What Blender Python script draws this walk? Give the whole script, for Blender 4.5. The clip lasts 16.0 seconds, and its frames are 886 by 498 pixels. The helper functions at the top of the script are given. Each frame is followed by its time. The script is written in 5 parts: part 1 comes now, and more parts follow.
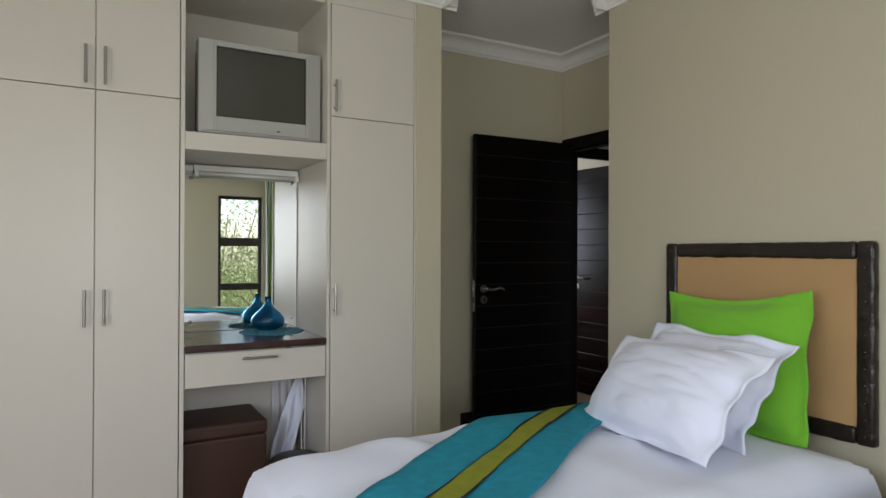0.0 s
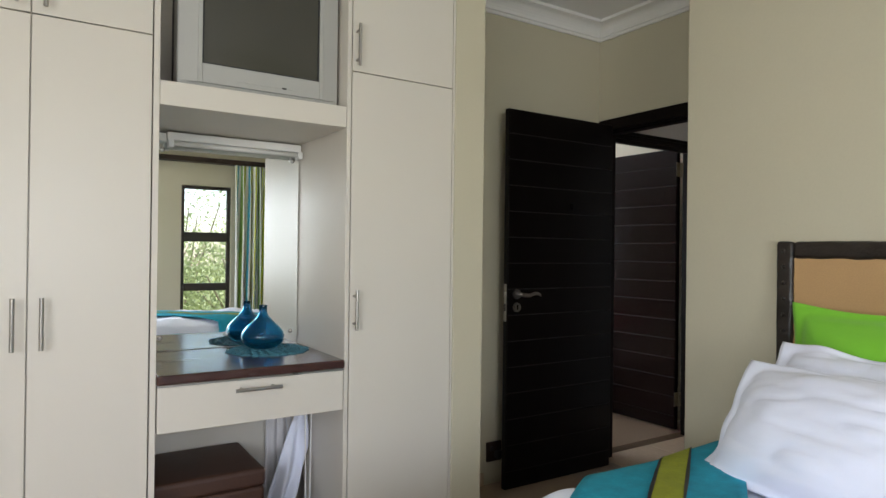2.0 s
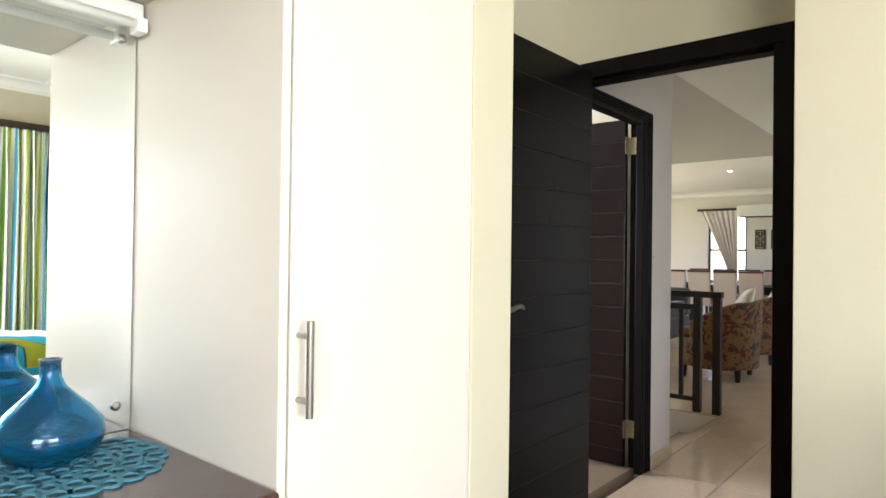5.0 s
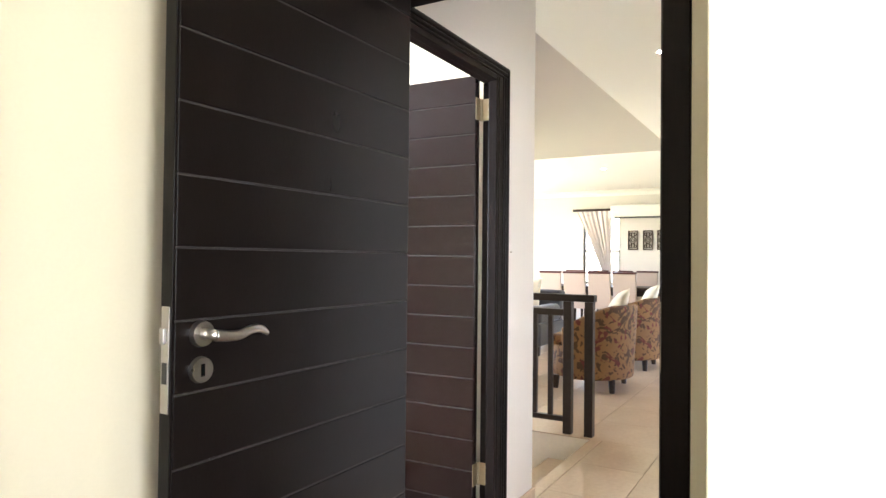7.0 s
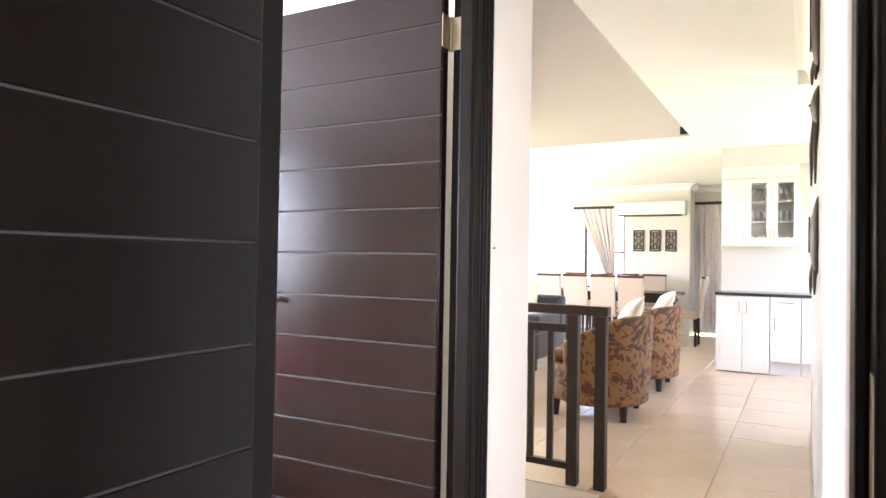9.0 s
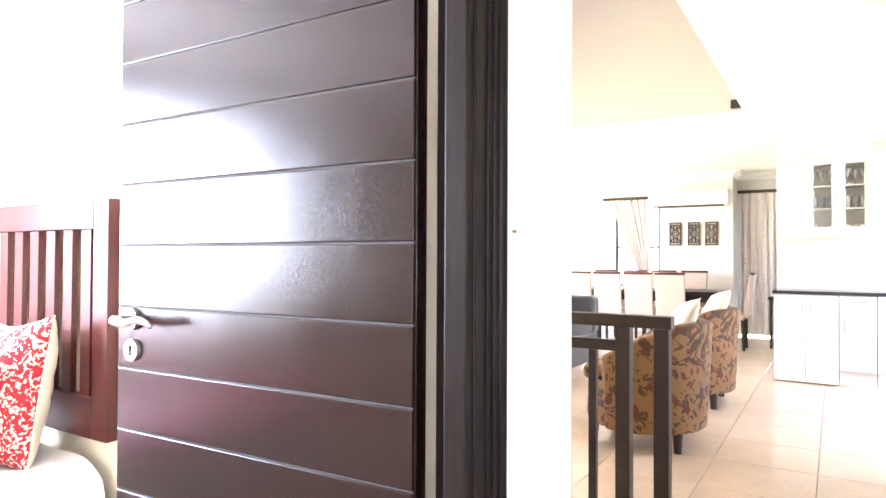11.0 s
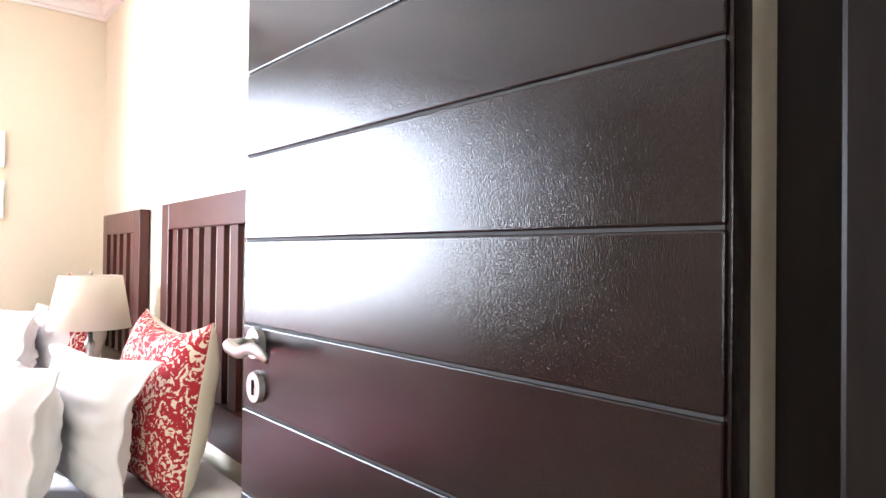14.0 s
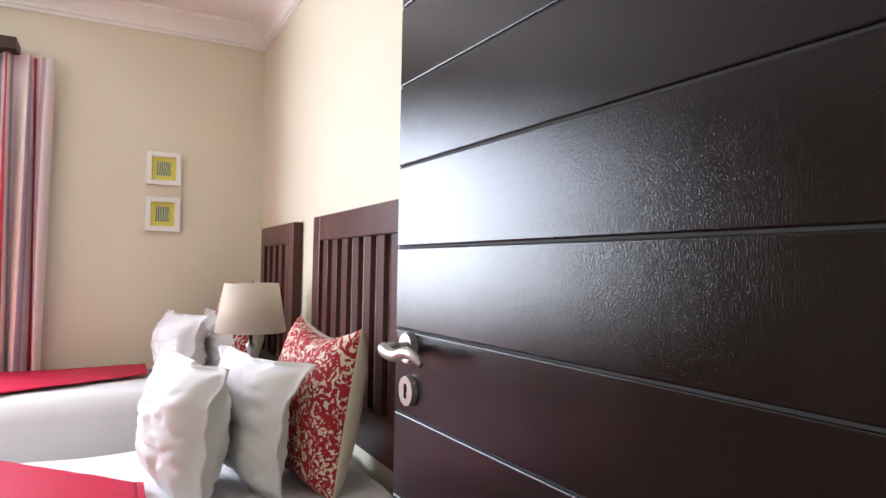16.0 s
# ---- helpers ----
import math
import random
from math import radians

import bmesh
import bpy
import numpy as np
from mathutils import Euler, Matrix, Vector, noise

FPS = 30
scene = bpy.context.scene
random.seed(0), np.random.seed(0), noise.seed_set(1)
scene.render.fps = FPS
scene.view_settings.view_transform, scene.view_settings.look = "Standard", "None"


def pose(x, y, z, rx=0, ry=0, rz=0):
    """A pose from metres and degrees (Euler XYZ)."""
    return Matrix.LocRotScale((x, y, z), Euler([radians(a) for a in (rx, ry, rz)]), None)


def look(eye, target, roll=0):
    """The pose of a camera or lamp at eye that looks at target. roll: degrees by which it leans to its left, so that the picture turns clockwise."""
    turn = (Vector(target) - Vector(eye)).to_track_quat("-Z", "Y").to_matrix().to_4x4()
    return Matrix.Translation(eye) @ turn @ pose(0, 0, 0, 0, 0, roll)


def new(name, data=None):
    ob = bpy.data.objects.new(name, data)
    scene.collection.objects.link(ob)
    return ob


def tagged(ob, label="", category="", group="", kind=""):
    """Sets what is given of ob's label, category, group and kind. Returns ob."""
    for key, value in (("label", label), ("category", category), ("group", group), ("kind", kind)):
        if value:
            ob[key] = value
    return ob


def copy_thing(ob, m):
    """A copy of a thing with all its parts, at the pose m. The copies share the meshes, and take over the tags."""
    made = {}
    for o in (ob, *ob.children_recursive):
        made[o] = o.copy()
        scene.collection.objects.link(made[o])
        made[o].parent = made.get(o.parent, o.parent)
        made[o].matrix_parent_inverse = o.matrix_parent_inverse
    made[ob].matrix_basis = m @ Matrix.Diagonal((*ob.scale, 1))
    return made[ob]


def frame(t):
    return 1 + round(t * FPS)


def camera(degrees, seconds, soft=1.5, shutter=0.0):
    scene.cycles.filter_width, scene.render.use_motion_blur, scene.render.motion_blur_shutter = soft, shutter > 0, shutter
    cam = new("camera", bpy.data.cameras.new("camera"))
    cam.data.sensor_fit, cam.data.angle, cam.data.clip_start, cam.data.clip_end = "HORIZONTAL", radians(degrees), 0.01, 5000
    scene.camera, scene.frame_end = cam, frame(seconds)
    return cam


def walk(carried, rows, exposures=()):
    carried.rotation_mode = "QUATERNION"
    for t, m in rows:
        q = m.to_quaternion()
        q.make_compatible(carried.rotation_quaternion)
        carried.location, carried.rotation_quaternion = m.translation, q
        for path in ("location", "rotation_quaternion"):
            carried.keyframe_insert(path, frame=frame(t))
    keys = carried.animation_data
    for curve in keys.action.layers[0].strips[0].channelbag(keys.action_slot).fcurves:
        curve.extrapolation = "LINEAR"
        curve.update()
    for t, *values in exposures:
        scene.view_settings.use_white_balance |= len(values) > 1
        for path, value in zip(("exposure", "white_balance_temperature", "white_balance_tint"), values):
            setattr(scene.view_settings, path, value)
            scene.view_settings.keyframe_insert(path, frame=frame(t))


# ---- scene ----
PATH = [
    (0, (0.312, 0.497, 1.28), (1.287, 2.243, 1.291), 0.2),
    (0.5, (0.323, 0.662, 1.287), (1.321, 2.395, 1.294), 0.4),
    (1, (0.363, 0.872, 1.277), (1.381, 2.594, 1.284), 0.5),
    (1.5, (0.357, 1.078, 1.265), (1.396, 2.787, 1.277), 0.5),
    (2, (0.343, 1.275, 1.272), (1.428, 2.955, 1.28), 0.7),
    (2.5, (0.381, 1.504, 1.262), (1.524, 3.146, 1.274), 0.6),
    (3, (0.442, 1.723, 1.269), (1.649, 3.318, 1.281), 0.7),
    (3.5, (0.504, 1.916, 1.268), (1.805, 3.435, 1.276), 0.8),
    (4, (0.63, 2.111, 1.25), (2.015, 3.554, 1.262), 0.8),
    (4.2, (0.692, 2.184, 1.245), (2.1, 3.604, 1.257), 0.7),
    (4.7, (0.69, 2.42, 1.235), (2.173, 3.763, 1.253), 0.7),
    (4.95, (0.712, 2.58, 1.231), (2.232, 3.881, 1.250), 0.7),
    (5.2, (0.80, 2.705, 1.227), (2.356, 3.961, 1.248), 0.7),
    (5.75, (1.085, 2.785, 1.219), (2.718, 3.939, 1.243), 0.6),
    (6.3, (1.382, 2.77, 1.21), (3.076, 3.834, 1.237), 0.6),
    (6.5, (1.467, 2.813, 1.214), (3.172, 3.857, 1.241), 0.8),
    (7, (1.684, 2.876, 1.196), (3.415, 3.877, 1.23), 0.6),
    (7.5, (1.945, 2.922, 1.212), (3.68, 3.915, 1.246), 0.6),
    (8, (2.197, 3.022, 1.203), (3.933, 4.015, 1.238), 0.7),
    (8.5, (2.378, 3.125, 1.194), (4.113, 4.12, 1.235), 0.7),
    (9, (2.603, 3.235, 1.194), (4.338, 4.23, 1.231), 1.0),
    (11.3, (3.436, 3.646, 1.183), (5.125, 4.716, 1.215), 0.5),
    (11.5, (3.484, 3.691, 1.18), (5.161, 4.779, 1.215), 1.0),
    (12, (3.593, 3.792, 1.19), (5.227, 4.945, 1.229), 1.0),
    (12.5, (3.693, 3.879, 1.18), (5.268, 5.112, 1.226), 0.8),
    (13, (3.758, 3.921, 1.182), (5.235, 5.269, 1.224), 0.9),
    (13.5, (3.772, 3.948, 1.192), (5.153, 5.395, 1.213), 0.9),
    (14, (3.779, 3.962, 1.19), (5.054, 5.503, 1.215), 0.7),
    (14.5, (3.767, 3.965, 1.195), (4.959, 5.571, 1.219), 0.8),
    (15, (3.767, 3.974, 1.186), (4.864, 5.646, 1.227), 0.7),
    (15.5, (3.755, 3.981, 1.185), (4.778, 5.699, 1.233), 0.8),
    (16, (3.759, 3.988, 1.18), (4.69, 5.758, 1.24), 1.0),
]
cam = camera(70.3, 16.0)
walk(cam, [(t, look(e, g, r)) for t, e, g, r in PATH],
     exposures=[(0, 1.28, 6300, 15), (1, 1.53, 6300, 15), (2.2, 1.82, 6300, 15), (3.1, 1.93, 6300, 14), (4.2, 2.42, 6300, 14), (6.3, 4.40, 6350, 18), (7.5, 4.70, 6300, 20), (8.4, 4.98, 6280, 23), (9.2, 4.85, 6250, 23), (11.3, 5.4, 6250, 24),
                (12.5, 5.15, 6250, 23), (13.5, 4.35, 6300, 20), (14.5, 3.5, 6400, 19), (15, 3.1, 6400, 20), (16, 2.62, 6450, 20)])


# ---- world and lights ----
world = bpy.data.worlds.new("sky")
scene.world = world
world.use_nodes = True
wn = world.node_tree
sky = wn.nodes.new("ShaderNodeTexSky")
sky.sky_type = "NISHITA"
sky.sun_disc = False
sky.sun_elevation, sky.sun_rotation = radians(70), radians(200)
wn.nodes["Background"].inputs["Strength"].default_value = 0.12
wn.links.new(sky.outputs[0], wn.nodes["Background"].inputs["Color"])

sun = new("sun", bpy.data.lights.new("sun", "SUN"))
sun.data.energy, sun.data.angle, sun.data.color = 4.5, radians(0.6), (1, 0.95, 0.88)
sun.matrix_world = look((0, 0, 10), (1.2, -3.2, 0.5))


def area_lamp(name, eye, target, w, h, watts, color=(1, 0.98, 0.95)):
    ob = new(name, bpy.data.lights.new(name, "AREA"))
    ob.data.shape, ob.data.size, ob.data.size_y, ob.data.energy, ob.data.color = "RECTANGLE", w, h, watts, color
    ob.matrix_world = look(eye, target)
    return ob


# Fill through an added side opening that is never in view.
area_lamp("bedroom_window_light", (-1.36, 0.6, 1.45), (0, 0.6, 1.0), 1.9, 1.2, 15, (0.95, 0.99, 1.0))
# Added fill to brighten the door alcove; its window is unseen.
area_lamp("bedroom_south_light", (0.30, -0.96, 1.45), (0.30, 0.5, 1.1), 1.4, 1.2, 13, (0.95, 0.99, 1.0))
area_lamp("twin_room_window_light", (2.22, 7.70, 1.5), (2.22, 6.5, 1.4), 1.46, 1.2, 26, (0.78, 0.90, 1))
# Unseen lamp added in the north wall to brighten the lounge.
area_lamp("lounge_window_light", (9.7, 9.34, 1.3), (9.7, 7, 1.2), 5.0, 2.0, 4.3, (0.96, 0.98, 1.0))
# Added lamp brightening the kitchenette from an unseen south opening.
area_lamp("kitchen_window_light", (9.4, 1.46, 1.4), (9.4, 3, 1.4), 1.8, 1.3, 1.2, (0.96, 0.98, 1.0))
# Added fill high in the stair void; the wall behind it has no window.
area_lamp("upper_window_light", (7.2, 6.75, 4.2), (7.2, 4.5, 3.4), 3.0, 1.2, 0.8, (0.97, 0.98, 1.0))


# ---- materials ----
def material(name, color, rough=0.5, metal=0.0, vary=0.12, scale=6.0, fine=60.0, bump=0.1, stretch=(1, 1, 1), coat=0.0, coat_rough=0.1, sheen=0.0, spec=0.5, bump_dist=0.002):
    m = bpy.data.materials.new(name)
    m.use_nodes = True
    nt = m.node_tree
    b = nt.nodes["Principled BSDF"]
    tc = nt.nodes.new("ShaderNodeTexCoord")
    mp = nt.nodes.new("ShaderNodeMapping")
    mp.inputs["Scale"].default_value = stretch
    nt.links.new(tc.outputs["Object"], mp.inputs["Vector"])
    n1 = nt.nodes.new("ShaderNodeTexNoise")
    n1.inputs["Scale"].default_value, n1.inputs["Detail"].default_value = scale, 5
    n2 = nt.nodes.new("ShaderNodeTexNoise")
    n2.inputs["Scale"].default_value, n2.inputs["Detail"].default_value = fine, 4
    nt.links.new(mp.outputs[0], n1.inputs["Vector"])
    nt.links.new(mp.outputs[0], n2.inputs["Vector"])
    add = nt.nodes.new("ShaderNodeMath")
    add.operation = "ADD"
    nt.links.new(n1.outputs["Fac"], add.inputs[0])
    nt.links.new(n2.outputs["Fac"], add.inputs[1])
    ramp = nt.nodes.new("ShaderNodeMapRange")
    ramp.inputs["From Min"].default_value, ramp.inputs["From Max"].default_value = 0.6, 1.4
    ramp.inputs["To Min"].default_value, ramp.inputs["To Max"].default_value = 1 - vary, 1 + vary
    nt.links.new(add.outputs[0], ramp.inputs["Value"])
    mul = nt.nodes.new("ShaderNodeVectorMath")
    mul.operation = "SCALE"
    mul.inputs[0].default_value = color
    nt.links.new(ramp.outputs[0], mul.inputs["Scale"])
    nt.links.new(mul.outputs[0], b.inputs["Base Color"])
    r = nt.nodes.new("ShaderNodeMapRange")
    r.inputs["To Min"].default_value, r.inputs["To Max"].default_value = max(rough - 0.06, 0.02), min(rough + 0.06, 1)
    nt.links.new(n1.outputs["Fac"], r.inputs["Value"])
    nt.links.new(r.outputs[0], b.inputs["Roughness"])
    b.inputs["Metallic"].default_value = metal
    b.inputs["Specular IOR Level"].default_value = spec
    b.inputs["Coat Weight"].default_value, b.inputs["Coat Roughness"].default_value = coat, coat_rough
    b.inputs["Sheen Weight"].default_value = sheen
    if bump:
        bp = nt.nodes.new("ShaderNodeBump")
        bp.inputs["Strength"].default_value, bp.inputs["Distance"].default_value = bump, bump_dist
        nt.links.new(n2.outputs["Fac"], bp.inputs["Height"])
        nt.links.new(bp.outputs[0], b.inputs["Normal"])
    return m


def two_tone(m, color, kind="NOISE", scale=8.0, low=0.48, high=0.52, distortion=0.0, stretch=(1, 1, 1)):
    """Lays a second colour over a material in patches of a texture."""
    nt = m.node_tree
    b = nt.nodes["Principled BSDF"]
    old = b.inputs["Base Color"].links[0].from_socket
    tc = nt.nodes.new("ShaderNodeTexCoord")
    mp = nt.nodes.new("ShaderNodeMapping")
    mp.inputs["Scale"].default_value = stretch
    nt.links.new(tc.outputs["Object"], mp.inputs["Vector"])
    if kind == "NOISE":
        n = nt.nodes.new("ShaderNodeTexNoise")
        n.inputs["Detail"].default_value, n.inputs["Distortion"].default_value = 2.0, distortion
        out = n.outputs["Fac"]
    elif kind == "CELL":
        n = nt.nodes.new("ShaderNodeTexVoronoi")
        out = n.outputs["Distance"]
    else:
        n = nt.nodes.new("ShaderNodeTexWave")
        n.inputs["Distortion"].default_value = distortion
        out = n.outputs["Fac"]
    n.inputs["Scale"].default_value = scale
    nt.links.new(mp.outputs[0], n.inputs["Vector"])
    mr = nt.nodes.new("ShaderNodeMapRange")
    mr.inputs["From Min"].default_value, mr.inputs["From Max"].default_value = low, high
    nt.links.new(out, mr.inputs["Value"])
    mix = nt.nodes.new("ShaderNodeMix")
    mix.data_type = "RGBA"
    nt.links.new(mr.outputs[0], mix.inputs[0])
    nt.links.new(old, mix.inputs[6])
    mix.inputs[7].default_value = (*color, 1)
    nt.links.new(mix.outputs[2], b.inputs["Base Color"])
    return m


def stripes(name, axis, period, bands, rough=0.85):
    """Cloth with stripes across one object axis; bands: (end of band 0..1, colour)."""
    m = material(name, (0.8, 0.8, 0.8), rough, vary=0.06, fine=400, bump=0.15, sheen=0.2)
    nt = m.node_tree
    b = nt.nodes["Principled BSDF"]
    tc = nt.nodes.new("ShaderNodeTexCoord")
    sep = nt.nodes.new("ShaderNodeSeparateXYZ")
    nt.links.new(tc.outputs["UV"] if axis == "U" else tc.outputs["Object"], sep.inputs[0])
    k = nt.nodes.new("ShaderNodeMath")
    k.operation = "MULTIPLY"
    k.inputs[1].default_value = 1 / period
    nt.links.new(sep.outputs["X" if axis == "U" else axis], k.inputs[0])
    f = nt.nodes.new("ShaderNodeMath")
    f.operation = "FRACT"
    nt.links.new(k.outputs[0], f.inputs[0])
    cr = nt.nodes.new("ShaderNodeValToRGB")
    cr.color_ramp.interpolation = "CONSTANT"
    e = cr.color_ramp.elements
    start = 0.0
    for i, (end, c) in enumerate(bands):
        el = e[i] if i < 2 else e.new(start)
        el.position = start
        el.color = (*c, 1)
        start = end
    nt.links.new(f.outputs[0], cr.inputs[0])
    nt.links.new(cr.outputs[0], b.inputs["Base Color"])
    return m


def plain_shader(name, color, rough, transmission=0.0, metal=0.0, ior=1.45, emit=0.0):
    m = bpy.data.materials.new(name)
    m.use_nodes = True
    b = m.node_tree.nodes["Principled BSDF"]
    b.inputs["Base Color"].default_value = (*color, 1)
    b.inputs["Roughness"].default_value = rough
    b.inputs["Transmission Weight"].default_value = transmission
    b.inputs["Metallic"].default_value = metal
    b.inputs["IOR"].default_value = ior
    if emit:
        b.inputs["Emission Color"].default_value = (*color, 1)
        b.inputs["Emission Strength"].default_value = emit
    return m


M_WALL = material("cream_wall_paint", (0.56, 0.513, 0.378), 0.7, vary=0.025, scale=1.5, fine=120, bump=0.12)
M_HALL = material("hall_wall_paint", (0.66, 0.62, 0.575), 0.6, vary=0.025, scale=1.5, fine=120, bump=0.12)
M_TWINWALL = material("warm_cream_wall_paint", (0.70, 0.645, 0.505), 0.65, vary=0.025, scale=1.5, fine=120, bump=0.12)
M_CEIL = material("ceiling_paint", (0.82, 0.81, 0.79), 0.8, vary=0.015, scale=1.2, fine=150, bump=0.06)
M_CORNICE = material("cornice_plaster", (0.82, 0.80, 0.76), 0.7, vary=0.02, bump=0.05)
M_BOARD = material("cream_melamine", (0.660, 0.615, 0.535), 0.38, vary=0.015, scale=2, fine=300, bump=0.03)
M_GAP = material("dark_joint", (0.05, 0.045, 0.04), 0.8, bump=0)
M_DOOR = material("espresso_stained_wood", (0.0075, 0.0030, 0.0029), 0.15, vary=0.3, scale=7, fine=430, bump=0.31, stretch=(2, 2, 0.55), coat=0.0, spec=0.22, bump_dist=0.001)
# Darker, duller copy of M_DOOR; tones door 1 down under the bedroom light.
M_DOOR_DIM = material("espresso_wood_darkened", (0.0042, 0.0029, 0.0025), 0.30, vary=0.3, scale=7, fine=120, bump=0.2, stretch=(2, 2, 0.55), spec=0.13, bump_dist=0.001)
# Grooves paler than the boards: light caught on their edges, as colour.
M_GROOVE = material("groove_caught_light", (0.011, 0.009, 0.008), 0.7, vary=0.6, scale=60, fine=300, bump=0.2)
M_FRAME = material("espresso_frame_paint", (0.0078, 0.0054, 0.0046), 0.40, vary=0.35, scale=5, fine=40, bump=0.2, stretch=(3, 3, 0.4), spec=0.08)
M_COUNTER = material("mahogany_counter", (0.050, 0.017, 0.013), 0.25, vary=0.3, scale=4, fine=30, bump=0.04, stretch=(0.5, 4, 4), coat=0.4, coat_rough=0.12)
M_MAHOG = material("mahogany_wood", (0.075, 0.020, 0.018), 0.34, spec=0.25, vary=0.25, scale=5, fine=40, bump=0.06, stretch=(4, 4, 0.5), coat=0.08, coat_rough=0.2)
M_BLACKWOOD = material("wenge_wood", (0.030, 0.018, 0.013), 0.42, spec=0.3, vary=0.25, scale=5, fine=40, bump=0.08)
M_STEEL = material("brushed_steel", (0.42, 0.40, 0.375), 0.30, 1.0, vary=0.08, fine=200, bump=0.03)
M_BRASS = material("dull_hinge_steel", (0.34, 0.29, 0.20), 0.42, 1.0, vary=0.15, fine=100, bump=0.05)
M_MIRROR = plain_shader("mirror_silver", (0.90, 0.93, 0.91), 0.01, metal=1.0)
M_TILE = material("cream_porcelain_tile", (0.60, 0.455, 0.325), 0.16, vary=0.09, scale=3, fine=40, bump=0.015)
# Paler than the treads' tile: stands in for light missing in the stairwell.
M_STAIRSIDE = material("brightened_stair_tile", (0.80, 0.69, 0.57), 0.4, vary=0.06, scale=3, fine=40, bump=0.02)
M_GROUT = material("grout", (0.30, 0.24, 0.18), 0.9, bump=0.1)
M_CARPET = material("beige_floor_tile", (0.31, 0.225, 0.155), 0.4, vary=0.1, scale=3, fine=60, bump=0.05)
M_LINEN = material("white_cotton", (0.81, 0.835, 0.95), 0.85, vary=0.02, scale=6, fine=500, bump=0.15, sheen=0.2)
# Darker copy of white_cotton; offsets the strong lamp light on the twin bedding.
M_LINEN_TONED = material("toned_down_white_cotton", (0.70, 0.68, 0.68), 0.85, vary=0.03, scale=6, fine=500, bump=0.15, sheen=0.15)
M_GREEN = material("lime_cotton", (0.19, 0.52, 0.025), 0.85, vary=0.05, fine=400, bump=0.25, sheen=0.2)
M_TURQ = material("turquoise_felt", (0.008, 0.28, 0.39), 0.95, vary=0.25, scale=25, fine=220, bump=0.7)
M_OLIVE = material("olive_felt", (0.26, 0.28, 0.014), 0.95, vary=0.2, scale=25, fine=220, bump=0.7)
M_TAN = material("tan_suede", (0.50, 0.30, 0.13), 0.85, vary=0.1, scale=5, fine=200, bump=0.2, sheen=0.3)
M_LEATHER = material("dark_brown_leather", (0.019, 0.013, 0.010), 0.30, vary=0.45, scale=9, fine=38, bump=0.9, bump_dist=0.005)
M_OTTO = material("brown_leatherette", (0.060, 0.026, 0.016), 0.55, vary=0.15, fine=150, bump=0.3)
M_SILVER = material("silver_plastic", (0.42, 0.415, 0.385), 0.4, vary=0.03, fine=300, bump=0.03)
M_SCREEN = plain_shader("crt_screen_glass", (0.062, 0.060, 0.048), 0.22)
M_BLACK = material("black_plastic", (0.015, 0.015, 0.015), 0.45, bump=0.05)
# Keyhole is a raised block; the slot's inner shade is its black colour.
M_HOLE = material("keyhole_shadow_black", (0.002, 0.002, 0.002), 0.9, vary=0.1, bump=0, spec=0.02)
M_WHITE = material("white_plastic", (0.80, 0.79, 0.75), 0.4, vary=0.02, bump=0.02)
M_BLUEGLASS = plain_shader("blue_glass", (0.03, 0.46, 0.74), 0.02, transmission=0.94, ior=1.45)
M_DOILY = material("teal_leather_mat", (0.06, 0.22, 0.29), 0.7, vary=0.15, fine=200, bump=0.3)
M_WARE = plain_shader("cloudy_glassware", (0.86, 0.88, 0.86), 0.1, transmission=0.45, ior=1.2)
M_GLASS = plain_shader("clear_glass", (1, 1, 1), 0.0, transmission=1.0, ior=1.1)
M_TUB = two_tone(two_tone(material("brown_damask", (0.215, 0.108, 0.036), 0.8, vary=0.12, fine=250, bump=0.3), (0.070, 0.032, 0.010), "NOISE", 9.0, 0.53, 0.56, 2.0), (0.12, 0.022, 0.014), "NOISE", 5.5, 0.60, 0.64, 2.5)
M_REDCUSH = two_tone(two_tone(material("red_damask", (0.36, 0.010, 0.020), 0.85, vary=0.08, fine=400, bump=0.25), (0.72, 0.62, 0.50), "NOISE", 30.0, 0.535, 0.55, 3.2), (0.36, 0.010, 0.020), "CELL", 30.0, 0.26, 0.22)
M_CREAMCLOTH = material("cream_cotton", (0.72, 0.66, 0.54), 0.85, vary=0.04, fine=400, bump=0.2, sheen=0.2)
M_REDRUN = material("red_silk_runner", (0.52, 0.018, 0.055), 0.5, spec=0.15, vary=0.22, scale=3, fine=24, bump=0.6, stretch=(1, 16, 1))
M_SHADE = material("ivory_lampshade", (0.60, 0.52, 0.42), 0.8, vary=0.03, fine=300, bump=0.1)
M_GREY = material("charcoal_upholstery", (0.055, 0.055, 0.065), 0.85, vary=0.12, fine=250, bump=0.3, sheen=0.3)
M_CHAIRCLOTH = material("cream_chair_suede", (0.47, 0.37, 0.30), 0.85, vary=0.04, fine=250, bump=0.15, sheen=0.3)
M_KITCHEN = material("white_kitchen_foil", (0.80, 0.77, 0.71), 0.4, vary=0.02, fine=40, bump=0.05, stretch=(6, 6, 0.5))
M_GRANITE = material("black_granite", (0.03, 0.03, 0.032), 0.15, vary=0.3, fine=200, bump=0.0)
M_SHEER = two_tone(material("patterned_curtain_cloth", (0.74, 0.67, 0.65), 0.85, vary=0.05, fine=300, bump=0.2, sheen=0.2), (0.46, 0.38, 0.38), "CELL", 13.0, 0.17, 0.11)
M_CARVE = material("carved_dark_wood", (0.06, 0.035, 0.025), 0.5, vary=0.3, fine=60, bump=0.4)
M_YELLOW = material("yellow_mount_card", (0.72, 0.66, 0.12), 0.8, vary=0.03, bump=0.03)
